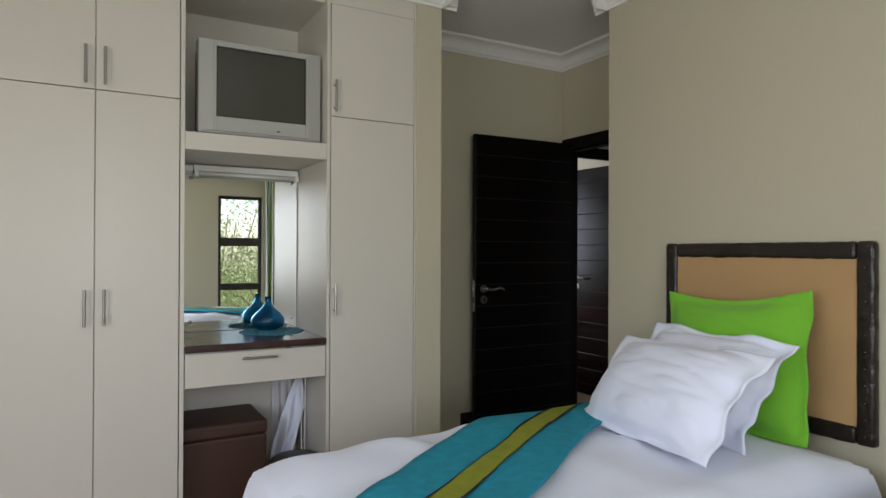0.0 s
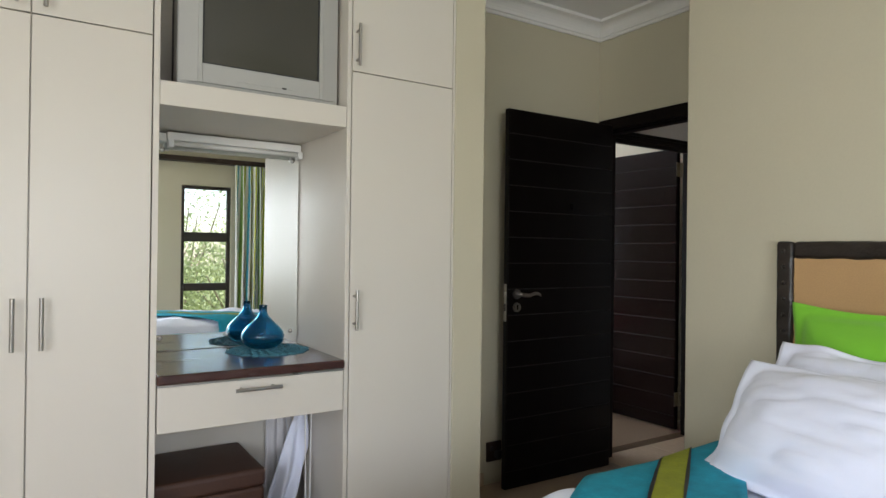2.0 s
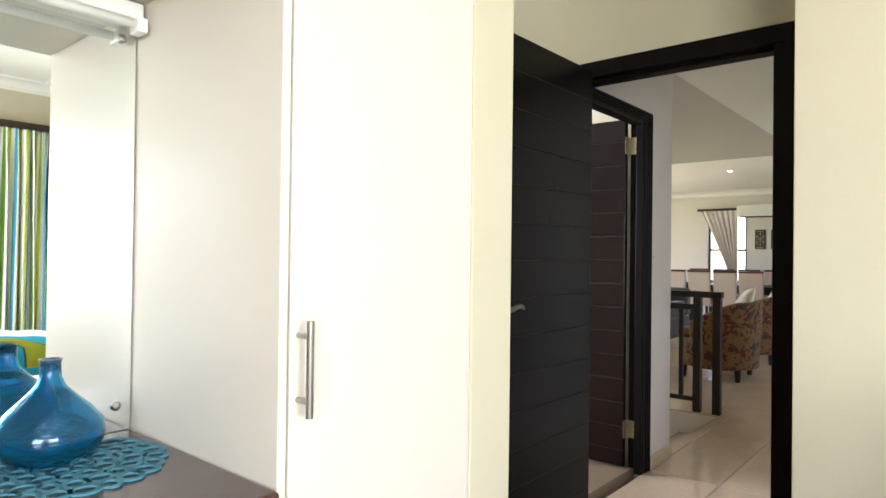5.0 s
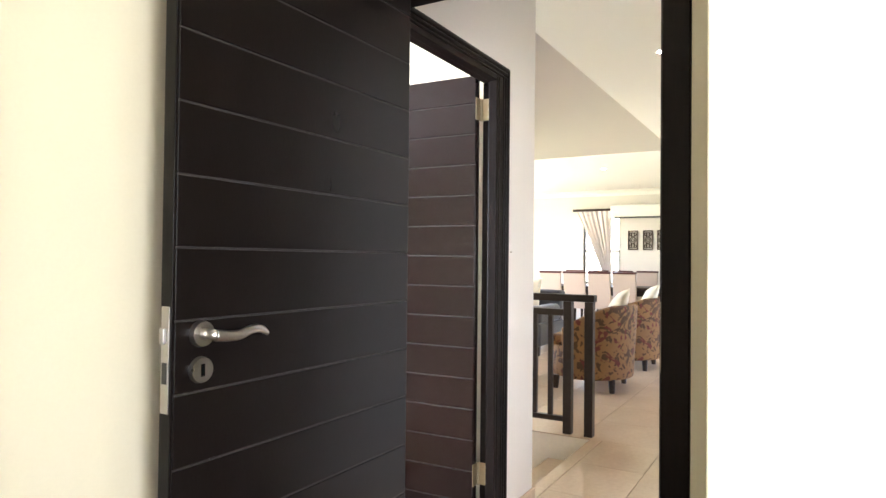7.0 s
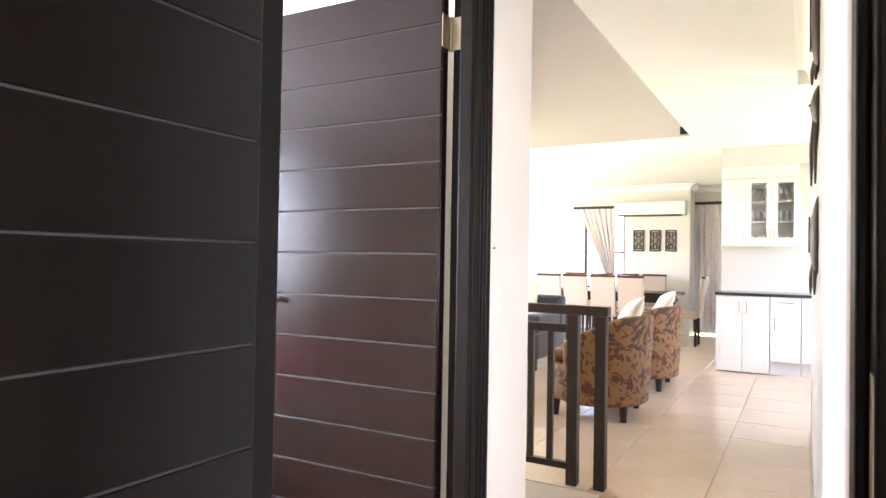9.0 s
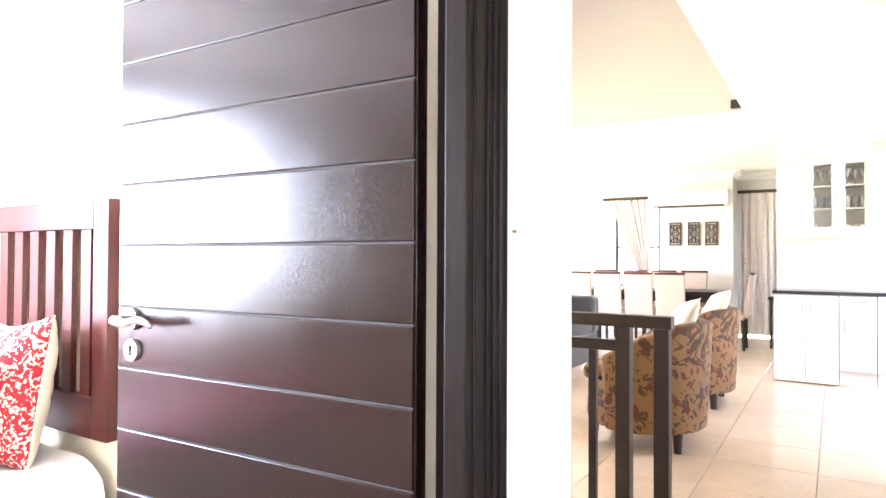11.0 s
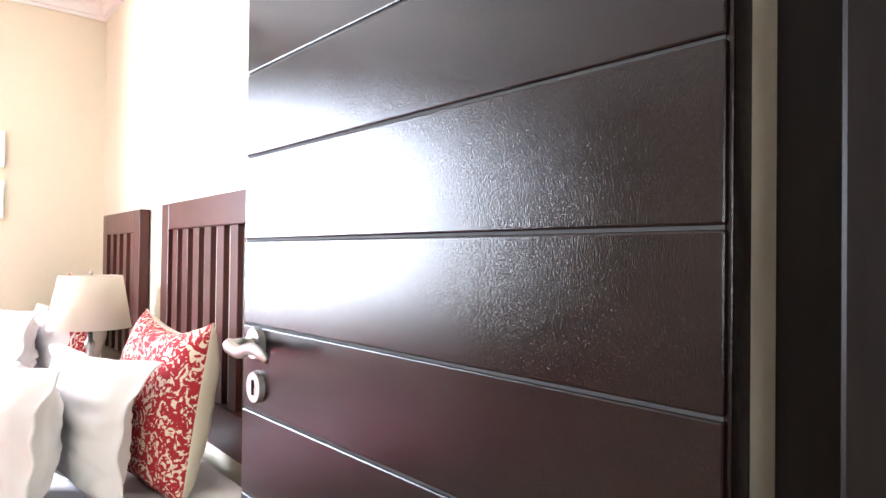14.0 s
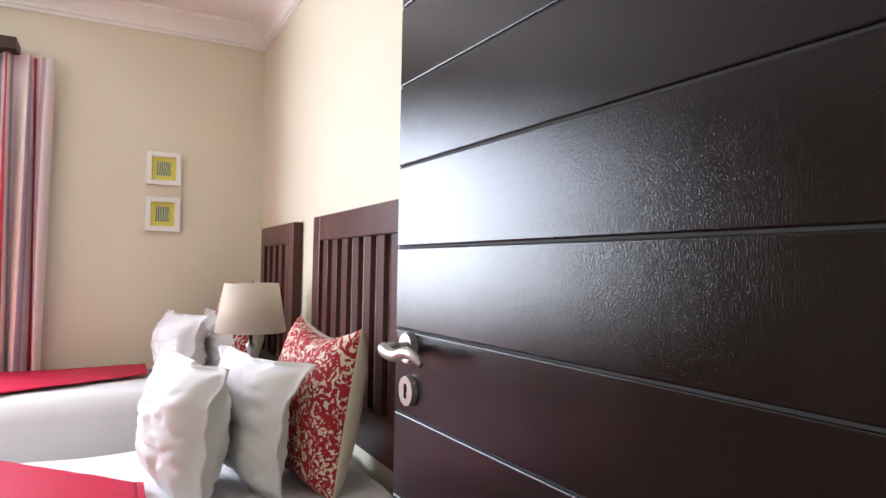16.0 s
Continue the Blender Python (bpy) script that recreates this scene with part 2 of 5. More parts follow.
M_LEAFPRINT = two_tone(material("leaf_print", (0.10, 0.16, 0.06), 0.7, vary=0.3, fine=60, bump=0.1), (0.55, 0.55, 0.38), "WAVE", 28.0, 0.5, 0.7, 6.0, (1, 1, 1.4))
M_ALU = material("dark_bronze_aluminium", (0.035, 0.028, 0.022), 0.45, vary=0.1, bump=0.03)
M_LEAF = material("bush_leaf", (0.24, 0.29, 0.14), 0.5, vary=0.5, scale=2, bump=0)
nt = M_LEAF.node_tree
tr = nt.nodes.new("ShaderNodeBsdfTranslucent")
tr.inputs["Color"].default_value = (0.42, 0.48, 0.22, 1)
mx = nt.nodes.new("ShaderNodeMixShader")
mx.inputs[0].default_value = 0.45
nt.links.new(nt.nodes["Principled BSDF"].outputs[0], mx.inputs[1])
nt.links.new(tr.outputs[0], mx.inputs[2])
nt.links.new(mx.outputs[0], nt.nodes["Material Output"].inputs["Surface"])
M_BARK = material("grey_brown_bark", (0.24, 0.20, 0.14), 0.9, vary=0.3, scale=8, fine=60, bump=0.4)
M_LAMP = plain_shader("lit_downlight_lens", (1, 0.93, 0.82), 0.4, emit=1.5)
M_SOIL = material("garden_ground", (0.14, 0.16, 0.06), 0.95, vary=0.4, scale=3, bump=0.4)
M_STRIPE_A = stripes("green_striped_curtain_cloth", "U", 0.34, [(0.14, (0.84, 0.84, 0.78)), (0.25, (0.50, 0.56, 0.02)), (0.37, (0.84, 0.84, 0.78)), (0.47, (0.03, 0.30, 0.42)), (0.60, (0.84, 0.84, 0.78)), (0.72, (0.22, 0.40, 0.05)), (0.82, (0.84, 0.84, 0.78)), (0.90, (0.06, 0.07, 0.20)), (1.0, (0.60, 0.66, 0.06))])
M_STRIPE_B = stripes("red_striped_curtain_cloth", "U", 0.36, [(0.16, (0.70, 0.58, 0.54)), (0.28, (0.30, 0.22, 0.27)), (0.40, (0.66, 0.54, 0.55)), (0.56, (0.52, 0.035, 0.07)), (0.70, (0.70, 0.58, 0.54)), (0.80, (0.36, 0.25, 0.29)), (1.0, (0.68, 0.56, 0.55))])


# ---- mesh helpers ----
def add_box(bm, lo, hi, bevel=0.0, seg=2):
    r = bmesh.ops.create_cube(bm, size=1.0)
    vs = r["verts"]
    for v in vs:
        v.co = Vector([lo[i] + (v.co[i] + 0.5) * (hi[i] - lo[i]) for i in range(3)])
    if bevel:
        es = {e for v in vs for e in v.link_edges}
        bmesh.ops.bevel(bm, geom=list(es), offset=bevel, segments=seg, affect="EDGES", profile=0.5)
    return bm


def box(lo, hi, bevel=0.0, seg=2):
    return add_box(bmesh.new(), lo, hi, bevel, seg)


def add_tube(bm, a, b, r, r2=None, n=16, caps=True):
    a, b = Vector(a), Vector(b)
    d = b - a
    m = Matrix.Translation((a + b) / 2) @ d.to_track_quat("Z", "Y").to_matrix().to_4x4()
    bmesh.ops.create_cone(bm, cap_ends=caps, segments=n, radius1=r, radius2=r if r2 is None else r2, depth=d.length, matrix=m)
    return bm


def tube(a, b, r, r2=None, n=16):
    return add_tube(bmesh.new(), a, b, r, r2, n)


def lathe(profile, center=(0, 0, 0), n=32):
    """Turns (radius, height) pairs round the z axis at center."""
    bm = bmesh.new()
    rings = []
    for r, z in profile:
        rings.append([bm.verts.new((center[0] + r * math.cos(2 * math.pi * i / n), center[1] + r * math.sin(2 * math.pi * i / n), center[2] + z)) for i in range(n)])
    for a, b in zip(rings, rings[1:]):
        for i in range(n):
            bm.faces.new((a[i], a[(i + 1) % n], b[(i + 1) % n], b[i]))
    if profile[0][0] > 1e-4:
        bm.faces.new(rings[0][::-1])
    if profile[-1][0] > 1e-4:
        bm.faces.new(rings[-1])
    bmesh.ops.remove_doubles(bm, verts=bm.verts, dist=1e-5)
    return bm


def sheet(nu, nv, f, uv=None):
    """A grid of points f(u, v), u and v from 0 to 1."""
    bm = bmesh.new()
    g = [[bm.verts.new(f(i / nu, j / nv)) for j in range(nv + 1)] for i in range(nu + 1)]
    lay = bm.loops.layers.uv.new("uv") if uv else None
    for i in range(nu):
        for j in range(nv):
            fc = bm.faces.new((g[i][j], g[i + 1][j], g[i + 1][j + 1], g[i][j + 1]))
            if lay:
                for lp, (a, b) in zip(fc.loops, ((i, j), (i + 1, j), (i + 1, j + 1), (i, j + 1))):
                    lp[lay].uv = uv(a / nu, b / nv)
    return bm


def link(name, bm, mat, smooth=False):
    me = bpy.data.meshes.new(name)
    bmesh.ops.recalc_face_normals(bm, faces=bm.faces)
    if smooth:
        for f in bm.faces:
            f.smooth = True
    bm.to_mesh(me)
    bm.free()
    me.materials.append(mat)
    return new(name, me)


def part(name, bm, mat, parent, label="", smooth=False):
    ob = link(name, bm, mat, smooth)
    ob.parent = parent
    return tagged(ob, label) if label else ob


def thing(name, label, category, group="", kind="", at=None):
    ob = new(name)
    ob.empty_display_size = 0.05
    if at is not None:
        ob.matrix_basis = at
    return tagged(ob, label, category, group, kind)


def solid(name, bm, mat, label, category, group="", kind="", smooth=False):
    return tagged(link(name, bm, mat, smooth), label, category, group, kind)


def structure(name, bm, mat, label, category, smooth=False):
    return solid(name, bm, mat, label, category, kind="structure", smooth=smooth)


def wall_x(y0, y1, x0, x1, z0, z1, holes=()):
    """A wall along x between y0 and y1, with holes (xa, xb, za, zb) cut through."""
    bm = bmesh.new()
    xs = sorted({x0, x1, *[h[0] for h in holes], *[h[1] for h in holes]})
    zs = sorted({z0, z1, *[h[2] for h in holes], *[h[3] for h in holes]})
    for xa, xb in zip(xs, xs[1:]):
        for za, zb in zip(zs, zs[1:]):
            cx, cz = (xa + xb) / 2, (za + zb) / 2
            if not any(h[0] < cx < h[1] and h[2] < cz < h[3] for h in holes):
                add_box(bm, (xa, y0, za), (xb, y1, zb))
    bmesh.ops.remove_doubles(bm, verts=bm.verts, dist=1e-5)
    seen = {}
    for f in list(bm.faces):
        seen.setdefault(tuple(round(c, 4) for c in f.calc_center_median()), []).append(f)
    bmesh.ops.delete(bm, geom=[f for fs in seen.values() if len(fs) > 1 for f in fs], context="FACES_ONLY")
    return bm


def wall_y(x0, x1, y0, y1, z0, z1, holes=()):
    bm = wall_x(-x1, -x0, y0, y1, z0, z1, holes)
    bmesh.ops.transform(bm, matrix=Matrix.Rotation(radians(90), 4, "Z"), verts=bm.verts)
    return bm


def cornice_run(bm, a, b, inward, z, drop=0.10, reach=0.09):
    """A stepped cove moulding under a ceiling at height z from a to b, standing inward from the wall."""
    a, b, n = Vector((*a, 0)), Vector((*b, 0)), Vector((*inward, 0))
    prof = [(0, -drop), (0.012, -drop), (0.014, -drop + 0.016), (0.022, -drop + 0.018)]
    for k in range(7):
        t = k / 6 * math.pi / 2
        prof.append((0.022 + (reach - 0.042) * (1 - math.cos(t)), -drop + 0.018 + (drop - 0.038) * math.sin(t)))
    prof += [(reach - 0.014, -0.018), (reach - 0.002, -0.016), (reach, 0), (0, 0)]
    ra = [bm.verts.new(a + n * p + Vector((0, 0, z + q))) for p, q in prof]
    rb = [bm.verts.new(b + n * p + Vector((0, 0, z + q))) for p, q in prof]
    k = len(prof)
    for i in range(k):
        bm.faces.new((ra[i], ra[(i + 1) % k], rb[(i + 1) % k], rb[i]))
    bm.faces.new(ra)
    bm.faces.new(rb[::-1])


def cushion_mesh(w, h, t, flange=0.0, seed=0, n=44, sag=0.0, wrinkle=0.006, flop=0.0, wave=0.5, soft=0.0):
    """A stuffed pillow in the xz plane, thickness along y, standing on z = 0."""
    bm = bmesh.new()
    rng = random.Random(seed)
    ox, oz = rng.uniform(0, 50), rng.uniform(0, 50)
    sides = []
    fu = flange / (w / 2 + flange)
    for s in (1, -1):
        g = []
        for i in range(n + 1):
            row = []
            for j in range(n + 1):
                u, v = 2 * i / n - 1, 2 * j / n - 1
                ku, kv = min(abs(u) / (1 - fu), 1), min(abs(v) / (1 - fu), 1)
                pinch = 1 - 0.05 * (1 - abs(u) ** 2) * abs(v) ** 6
                pinch2 = 1 - 0.05 * (1 - abs(v) ** 2) * abs(u) ** 6
                th = t / 2 * ((1 - ku ** 2.8) * (1 - kv ** 2.8)) ** 0.55
                nv = noise.noise(Vector((ox + u * 2.2, oz + v * 2.2, s))) + 0.5 * noise.noise(Vector((ox + u * 6, oz + v * 6, s * 3)))
                th += wrinkle * nv * (1 if ku < 1 and kv < 1 else 0.0)
                crease = max(0.0, 1 - 3.0 * abs(noise.noise(Vector((ox + u * 1.6 + v, oz + v * 3.2 - u, s * 2))))) ** 2
                th -= (0.9 * wrinkle + 0.001) * crease * (1 - max(ku, kv) ** 6)
                edge = max(0.0, (max(ku, kv) - 0.9) / 0.1)
                wav = flange * wave * edge * noise.noise(Vector((ox + u * 2.3, oz + v * 2.3, 7)))
                wav += flop * (0.25 if u > 0 else -1.0) * max(0.0, abs(u) - 0.55) * max(0.0, v - 0.45) * 4
                x = u * (w / 2 + flange) * pinch2
                z = (v * (h / 2 + flange)) * pinch + h / 2 + flange
                z -= sag * (1 - u * u) * max(v, 0) ** 2
                trim = 1 - soft * (abs(u) * abs(v)) ** 5
                x, z = x * trim, (z - h / 2 - flange) * trim + h / 2 + flange
                row.append(bm.verts.new((x, s * max(th, 0.003) + wav, z)))
            g.append(row)
        sides.append(g)
        for i in range(n):
            for j in range(n):
                q = (g[i][j], g[i + 1][j], g[i + 1][j + 1], g[i][j + 1])
                bm.faces.new(q if s < 0 else q[::-1])
    a, b = sides
    rim = [(i, 0) for i in range(n)] + [(n, j) for j in range(n)] + [(i, n) for i in range(n, 0, -1)] + [(0, j) for j in range(n, 0, -1)]
    for k in range(len(rim)):
        (i, j), (p, q) = rim[k], rim[(k + 1) % len(rim)]
        bm.faces.new((a[i][j], a[p][q], b[p][q], b[i][j]))
    return bm


def moved(bm, m):
    bmesh.ops.transform(bm, matrix=m, verts=bm.verts)
    return bm


def curtain_mesh(x0, x1, y, z0, z1, folds, depth, cloth, seed=0, gather=None, stacked=1.0):
    """A hanging curtain along x. gather(v): (shift, squeeze) at height v from 0 at the bottom to 1."""
    rng = random.Random(seed)
    ph = [rng.uniform(-0.5, 0.5) for _ in range(folds + 2)]

    def f(u, v):
        k = u * folds
        i = int(min(k, folds - 1))
        sway = ph[i] * (1 - v) * 0.5
        d = depth * (0.45 + 0.55 * (1 - v) ** 0.5) if v > 0.9 else depth
        yy = y + d * math.sin(2 * math.pi * k + sway)
        x = x0 + (x1 - x0) * u + 0.012 * math.sin(5 * k + 3 * v)
        if gather:
            s, q = gather(v)
            c = x0 + (x1 - x0) * s
            x = c + (x - c) * q
        return (x, yy, z0 + (z1 - z0) * v)
    return sheet(folds * 10, 14, f, uv=lambda u, v: (u * cloth, v))


# ---- the setting ----
CA = 2.68   # bedroom ceiling
CH = 2.58   # hall and lounge ceiling
CB = 2.52   # twin bedroom ceiling
structure("floor_bedroom", box((-1.4, -1.13, -0.15), (3.30, 4.14, 0)), M_CARPET, "beige tiled bedroom floor", "floor")
structure("floor_twin_bedroom", box((-1.1, 4.142, -0.15), (4.62, 7.8, -0.002)), M_CARPET, "beige tiled floor of the twin bedroom", "floor")
structure("floor_hall_bed", box((3.302, 1.3, -0.20), (14.6, 4.058, -0.008)), M_GROUT, "grout bed under the hall and lounge tiles", "floor")
structure("floor_lounge_bed", box((5.89, 4.06, -0.20), (14.1, 9.4, -0.008)), M_GROUT, "grout bed under the lounge tiles", "floor")
structure("ceiling_bedroom", box((-1.5, -1.13, CA), (3.377, 4.14, CA + 0.1)), M_CEIL, "white painted bedroom ceiling", "ceiling")
structure("ceiling_twin_bedroom", box((-1.1, 4.17, CB), (4.62, 7.8, CB + 0.1)), M_CEIL, "white painted twin bedroom ceiling", "ceiling")
bm = box((3.379, 1.3, CH), (14.6, 4.30, CH + 0.22))
add_box(bm, (9.78, 4.301, CH), (14.6, 9.4, CH + 0.22))
add_box(bm, (4.63, 6.9, CH), (9.779, 9.4, CH + 0.22))
structure("ceiling_lounge", bm, M_CEIL, "white painted lounge ceiling round an open void", "ceiling")
bm = box((4.5, 4.18, 5.2), (9.9, 7.1, 5.3))
structure("ceiling_void", bm, M_CEIL, "white ceiling over the stair void", "ceiling")

structure("wall_wardrobe_back", wall_x(4.034, 4.14, -1.4, 3.266, 0, CA), M_WALL, "cream painted bedroom wall behind the wardrobes", "wall")
structure("wall_nib", box((1.790, 3.433, 0), (1.940, 4.032, CA), 0.004), M_WALL, "cream painted wall nib beside the wardrobe", "wall")
structure("wall_headboard", box((2.73, -0.98, 0), (3.265, 3.01, CA), 0.004), M_WALL, "cream painted wall behind the bed", "wall")
structure("wall_bedroom_door", wall_y(3.267, 3.377, 2.95, 4.14, 0, CA, [(3.113, 4.0335, -1, 2.092)]), M_WALL, "cream painted wall with the bedroom doorway", "wall")
structure("wall_window", wall_x(-1.13, -0.98, -1.4, 2.9, 0, CA, [(-0.42, 1.02, 0.83, 2.07), (1.71, 2.265, 0.28, 1.995)]), M_WALL, "cream painted wall with a narrow window and an added unseen opening", "wall")
structure("wall_bedroom_side", wall_y(-1.5, -1.39, -1.13, 4.14, 0, CA, [(-0.4, 1.6, 0.8, 2.1)]), M_WALL, "cream painted side wall with an opening added for a lamp", "wall")
structure("wall_twin_door", wall_x(4.053, 4.163, 3.377, 4.622, 0, 3.0, [(3.3775, 4.299, -1, 2.066)]), M_HALL, "cream painted hall wall with the twin bedroom doorway", "wall")
structure("wall_twin_headboard", wall_y(4.51, 4.622, 4.163, 7.8, -1.8, 5.25), M_TWINWALL, "cream painted wall between twin bedroom and stairs", "wall")
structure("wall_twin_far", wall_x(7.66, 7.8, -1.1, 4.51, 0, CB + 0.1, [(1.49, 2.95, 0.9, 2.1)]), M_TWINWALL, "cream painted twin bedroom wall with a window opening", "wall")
# Unseen wall, set far out so door 2 reflects it darkly.
structure("wall_twin_left", wall_y(-1.1, -0.98, 4.142, 7.66, 0, CB), M_TWINWALL, "unseen cream painted twin bedroom side wall", "wall")
structure("wall_twin_front", wall_x(4.142, 4.25, -0.98, 3.376, 0, CB), M_TWINWALL, "cream painted twin bedroom front wall", "wall")
structure("wall_hall_carvings", box((3.379, 3.02, 0), (7.6, 3.185, CH), 0.006), M_HALL, "cream painted hall wall hung with carvings", "wall")
structure("wall_lounge_south", wall_x(1.3, 1.44, 7.3, 14.7, 0, CH, [(8.5, 10.3, 0.8, 2.1)]), M_HALL, "unseen cream lounge wall with an opening added for light", "wall")
structure("wall_lounge_west", wall_y(7.46, 7.599, 1.44, 3.019, 0, CH), M_HALL, "cream painted return wall", "wall")
structure("wall_lounge_far", wall_y(14.0, 14.2, 4.92, 9.4, 0, CH, [(6.02, 6.76, 0.75, 2.12), (8.43, 9.12, 0.60, 1.97)]), M_HALL, "cream painted far lounge wall with a window", "wall")
structure("wall_lounge_far_recess", wall_y(14.5, 14.7, 1.3, 4.919, 0, CH, [(3.5, 4.75, 0.1, 2.2)]), M_HALL, "cream painted recessed lounge wall with a window", "wall")
structure("wall_lounge_return", box((14.201, 4.921, 0), (14.7, 5.05, CH)), M_HALL, "cream painted return of the lounge wall", "wall")
structure("wall_lounge_north", wall_x(9.3, 9.4, 4.5, 14.2, 0, CH, [(7.1, 12.3, 0.2, 2.3)]), M_HALL, "unseen cream lounge wall with a wide opening added for light", "wall")
structure("wall_stair_north", box((4.623, 7.8, -1.8), (5.88, 7.9, CH)), M_HALL, "cream painted wall beyond the stairs", "wall")
bm = box((9.78, 4.18, CH + 0.221), (9.9, 7.1, 5.2))
structure("wall_void_far", bm, M_HALL, "cream painted upstand of the stair void", "wall")
structure("wall_void_south", box((4.63, 4.18, CH + 0.221), (9.779, 4.30, 5.2)), M_HALL, "cream painted side of the stair void", "wall")
structure("wall_void_north", wall_x(6.9, 7.0, 4.63, 9.779, CH + 0.221, 5.2), M_HALL, "cream painted north side of the stair void", "wall")
structure("wall_stair_side", box((5.885, 4.14, -1.8), (5.889, 7.8, -0.009)), M_STAIRSIDE, "cream painted side of the stairwell", "wall")
structure("wall_void_lining", box((9.755, 4.301, CH), (9.779, 6.899, 5.2)), M_HALL, "cream painted lining of the void", "wall")

# cornices
bm = bmesh.new()
cornice_run(bm, (1.935, 4.034), (3.267, 4.034), (0, -1), CA)
cornice_run(bm, (3.267, 4.034), (3.267, 3.01), (-1, 0), CA)
cornice_run(bm, (3.267, 3.01), (2.64, 3.01), (0, 1), CA)
cornice_run(bm, (2.73, 3.10), (2.73, -0.98), (-1, 0), CA)
cornice_run(bm, (-1.39, 3.433), (2.025, 3.433), (0, -1), CA)
cornice_run(bm, (1.935, 3.343), (1.935, 4.034), (1, 0), CA)
cornice_run(bm, (-1.39, -0.98), (2.73, -0.98), (0, 1), CA)
structure("trim_cornice_bedroom", bm, M_CORNICE, "white moulded plaster cornice of the bedroom", "cornice")
bm = bmesh.new()
cornice_run(bm, (-0.98, 7.66), (4.51, 7.66), (0, -1), CB, 0.11, 0.11)
cornice_run(bm, (4.51, 7.66), (4.51, 4.17), (-1, 0), CB, 0.11, 0.11)
structure("trim_cornice_twin_bedroom", bm, M_CORNICE, "white coved plaster cornice of the twin bedroom", "cornice")
bm = bmesh.new()
cornice_run(bm, (14.0, 9.3), (14.0, 4.80), (-1, 0), CH, 0.10, 0.12)
cornice_run(bm, (7.6, 3.185), (3.379, 3.185), (0, 1), CH, 0.12, 0.10)
cornice_run(bm, (7.6, 3.28), (7.6, 1.44), (1, 0), CH, 0.12, 0.10)
cornice_run(bm, (14.5, 4.92), (14.5, 1.44), (-1, 0), CH, 0.10, 0.12)
cornice_run(bm, (13.88, 4.92), (14.5, 4.92), (0, -1), CH, 0.10, 0.12)
structure("trim_cornice_lounge", bm, M_CORNICE, "white moulded plaster cornice of the lounge", "cornice")

# tile skirtings
bm = box((4.313, 4.041, 0), (4.634, 4.052, 0.075), 0.002)
add_box(bm, (4.623, 4.041, 0), (4.634, 4.138, 0.075), 0.002)
structure("baseboard_hall", bm, M_TILE, "cream tile skirting in the hall", "skirting")
structure("baseboard_carvings", box((3.385, 3.186, 0), (7.612, 3.197, 0.08), 0.002), M_TILE, "cream tile skirting under the carvings", "skirting")
structure("baseboard_bedroom", box((1.94, 4.022, 0), (2.4, 4.033, 0.07), 0.002), M_TILE, "beige tile skirting in the bedroom", "skirting")

# stairs going down beside the hall
for i in range(8):
    z = -0.175 * (i + 1)
    y = 4.14 + 0.27 * i
    st = structure("stair_step", box((4.624, y, z - 0.3), (5.884, y + 0.30, z), 0.006), M_TILE, "cream tiled stair step", "step")
    st["group"] = "stair steps"
structure("floor_stair_edge", box((4.64, 4.06, -0.2), (5.884, 4.138, 0), 0.004), M_TILE, "cream tiled stair edge", "floor")


# ---- doors ----
def sweep(bm, pts, rad, n=12, steps=6):
    """A smooth tapered tube through points, closed at both ends."""
    P, R = [], []
    for k in range(len(pts) - 1):
        p0, p1, p2, p3 = pts[max(k - 1, 0)], pts[k], pts[k + 1], pts[min(k + 2, len(pts) - 1)]
        for j in range(steps):
            t = j / steps
            P.append(0.5 * ((2 * p1) + (p2 - p0) * t + (2 * p0 - 5 * p1 + 4 * p2 - p3) * t * t + (3 * p1 - p0 - 3 * p2 + p3) * t ** 3))
            R.append(rad[k] + (rad[k + 1] - rad[k]) * t)
    P.append(pts[-1])
    R.append(rad[-1])
    rings = []
    for i, p in enumerate(P):
        d = (P[min(i + 1, len(P) - 1)] - P[max(i - 1, 0)]).normalized()
        s1 = d.cross(Vector((0, 0, 1))).normalized()
        s2 = s1.cross(d)
        rings.append([bm.verts.new(p + R[i] * (s1 * math.cos(2 * math.pi * q / n) * 0.8 + s2 * math.sin(2 * math.pi * q / n))) for q in range(n)])
    for a, b in zip(rings, rings[1:]):
        for q in range(n):
            bm.faces.new((a[q], a[(q + 1) % n], b[(q + 1) % n], b[q]))
    bm.faces.new(rings[0][::-1])
    bm.faces.new(rings[-1])


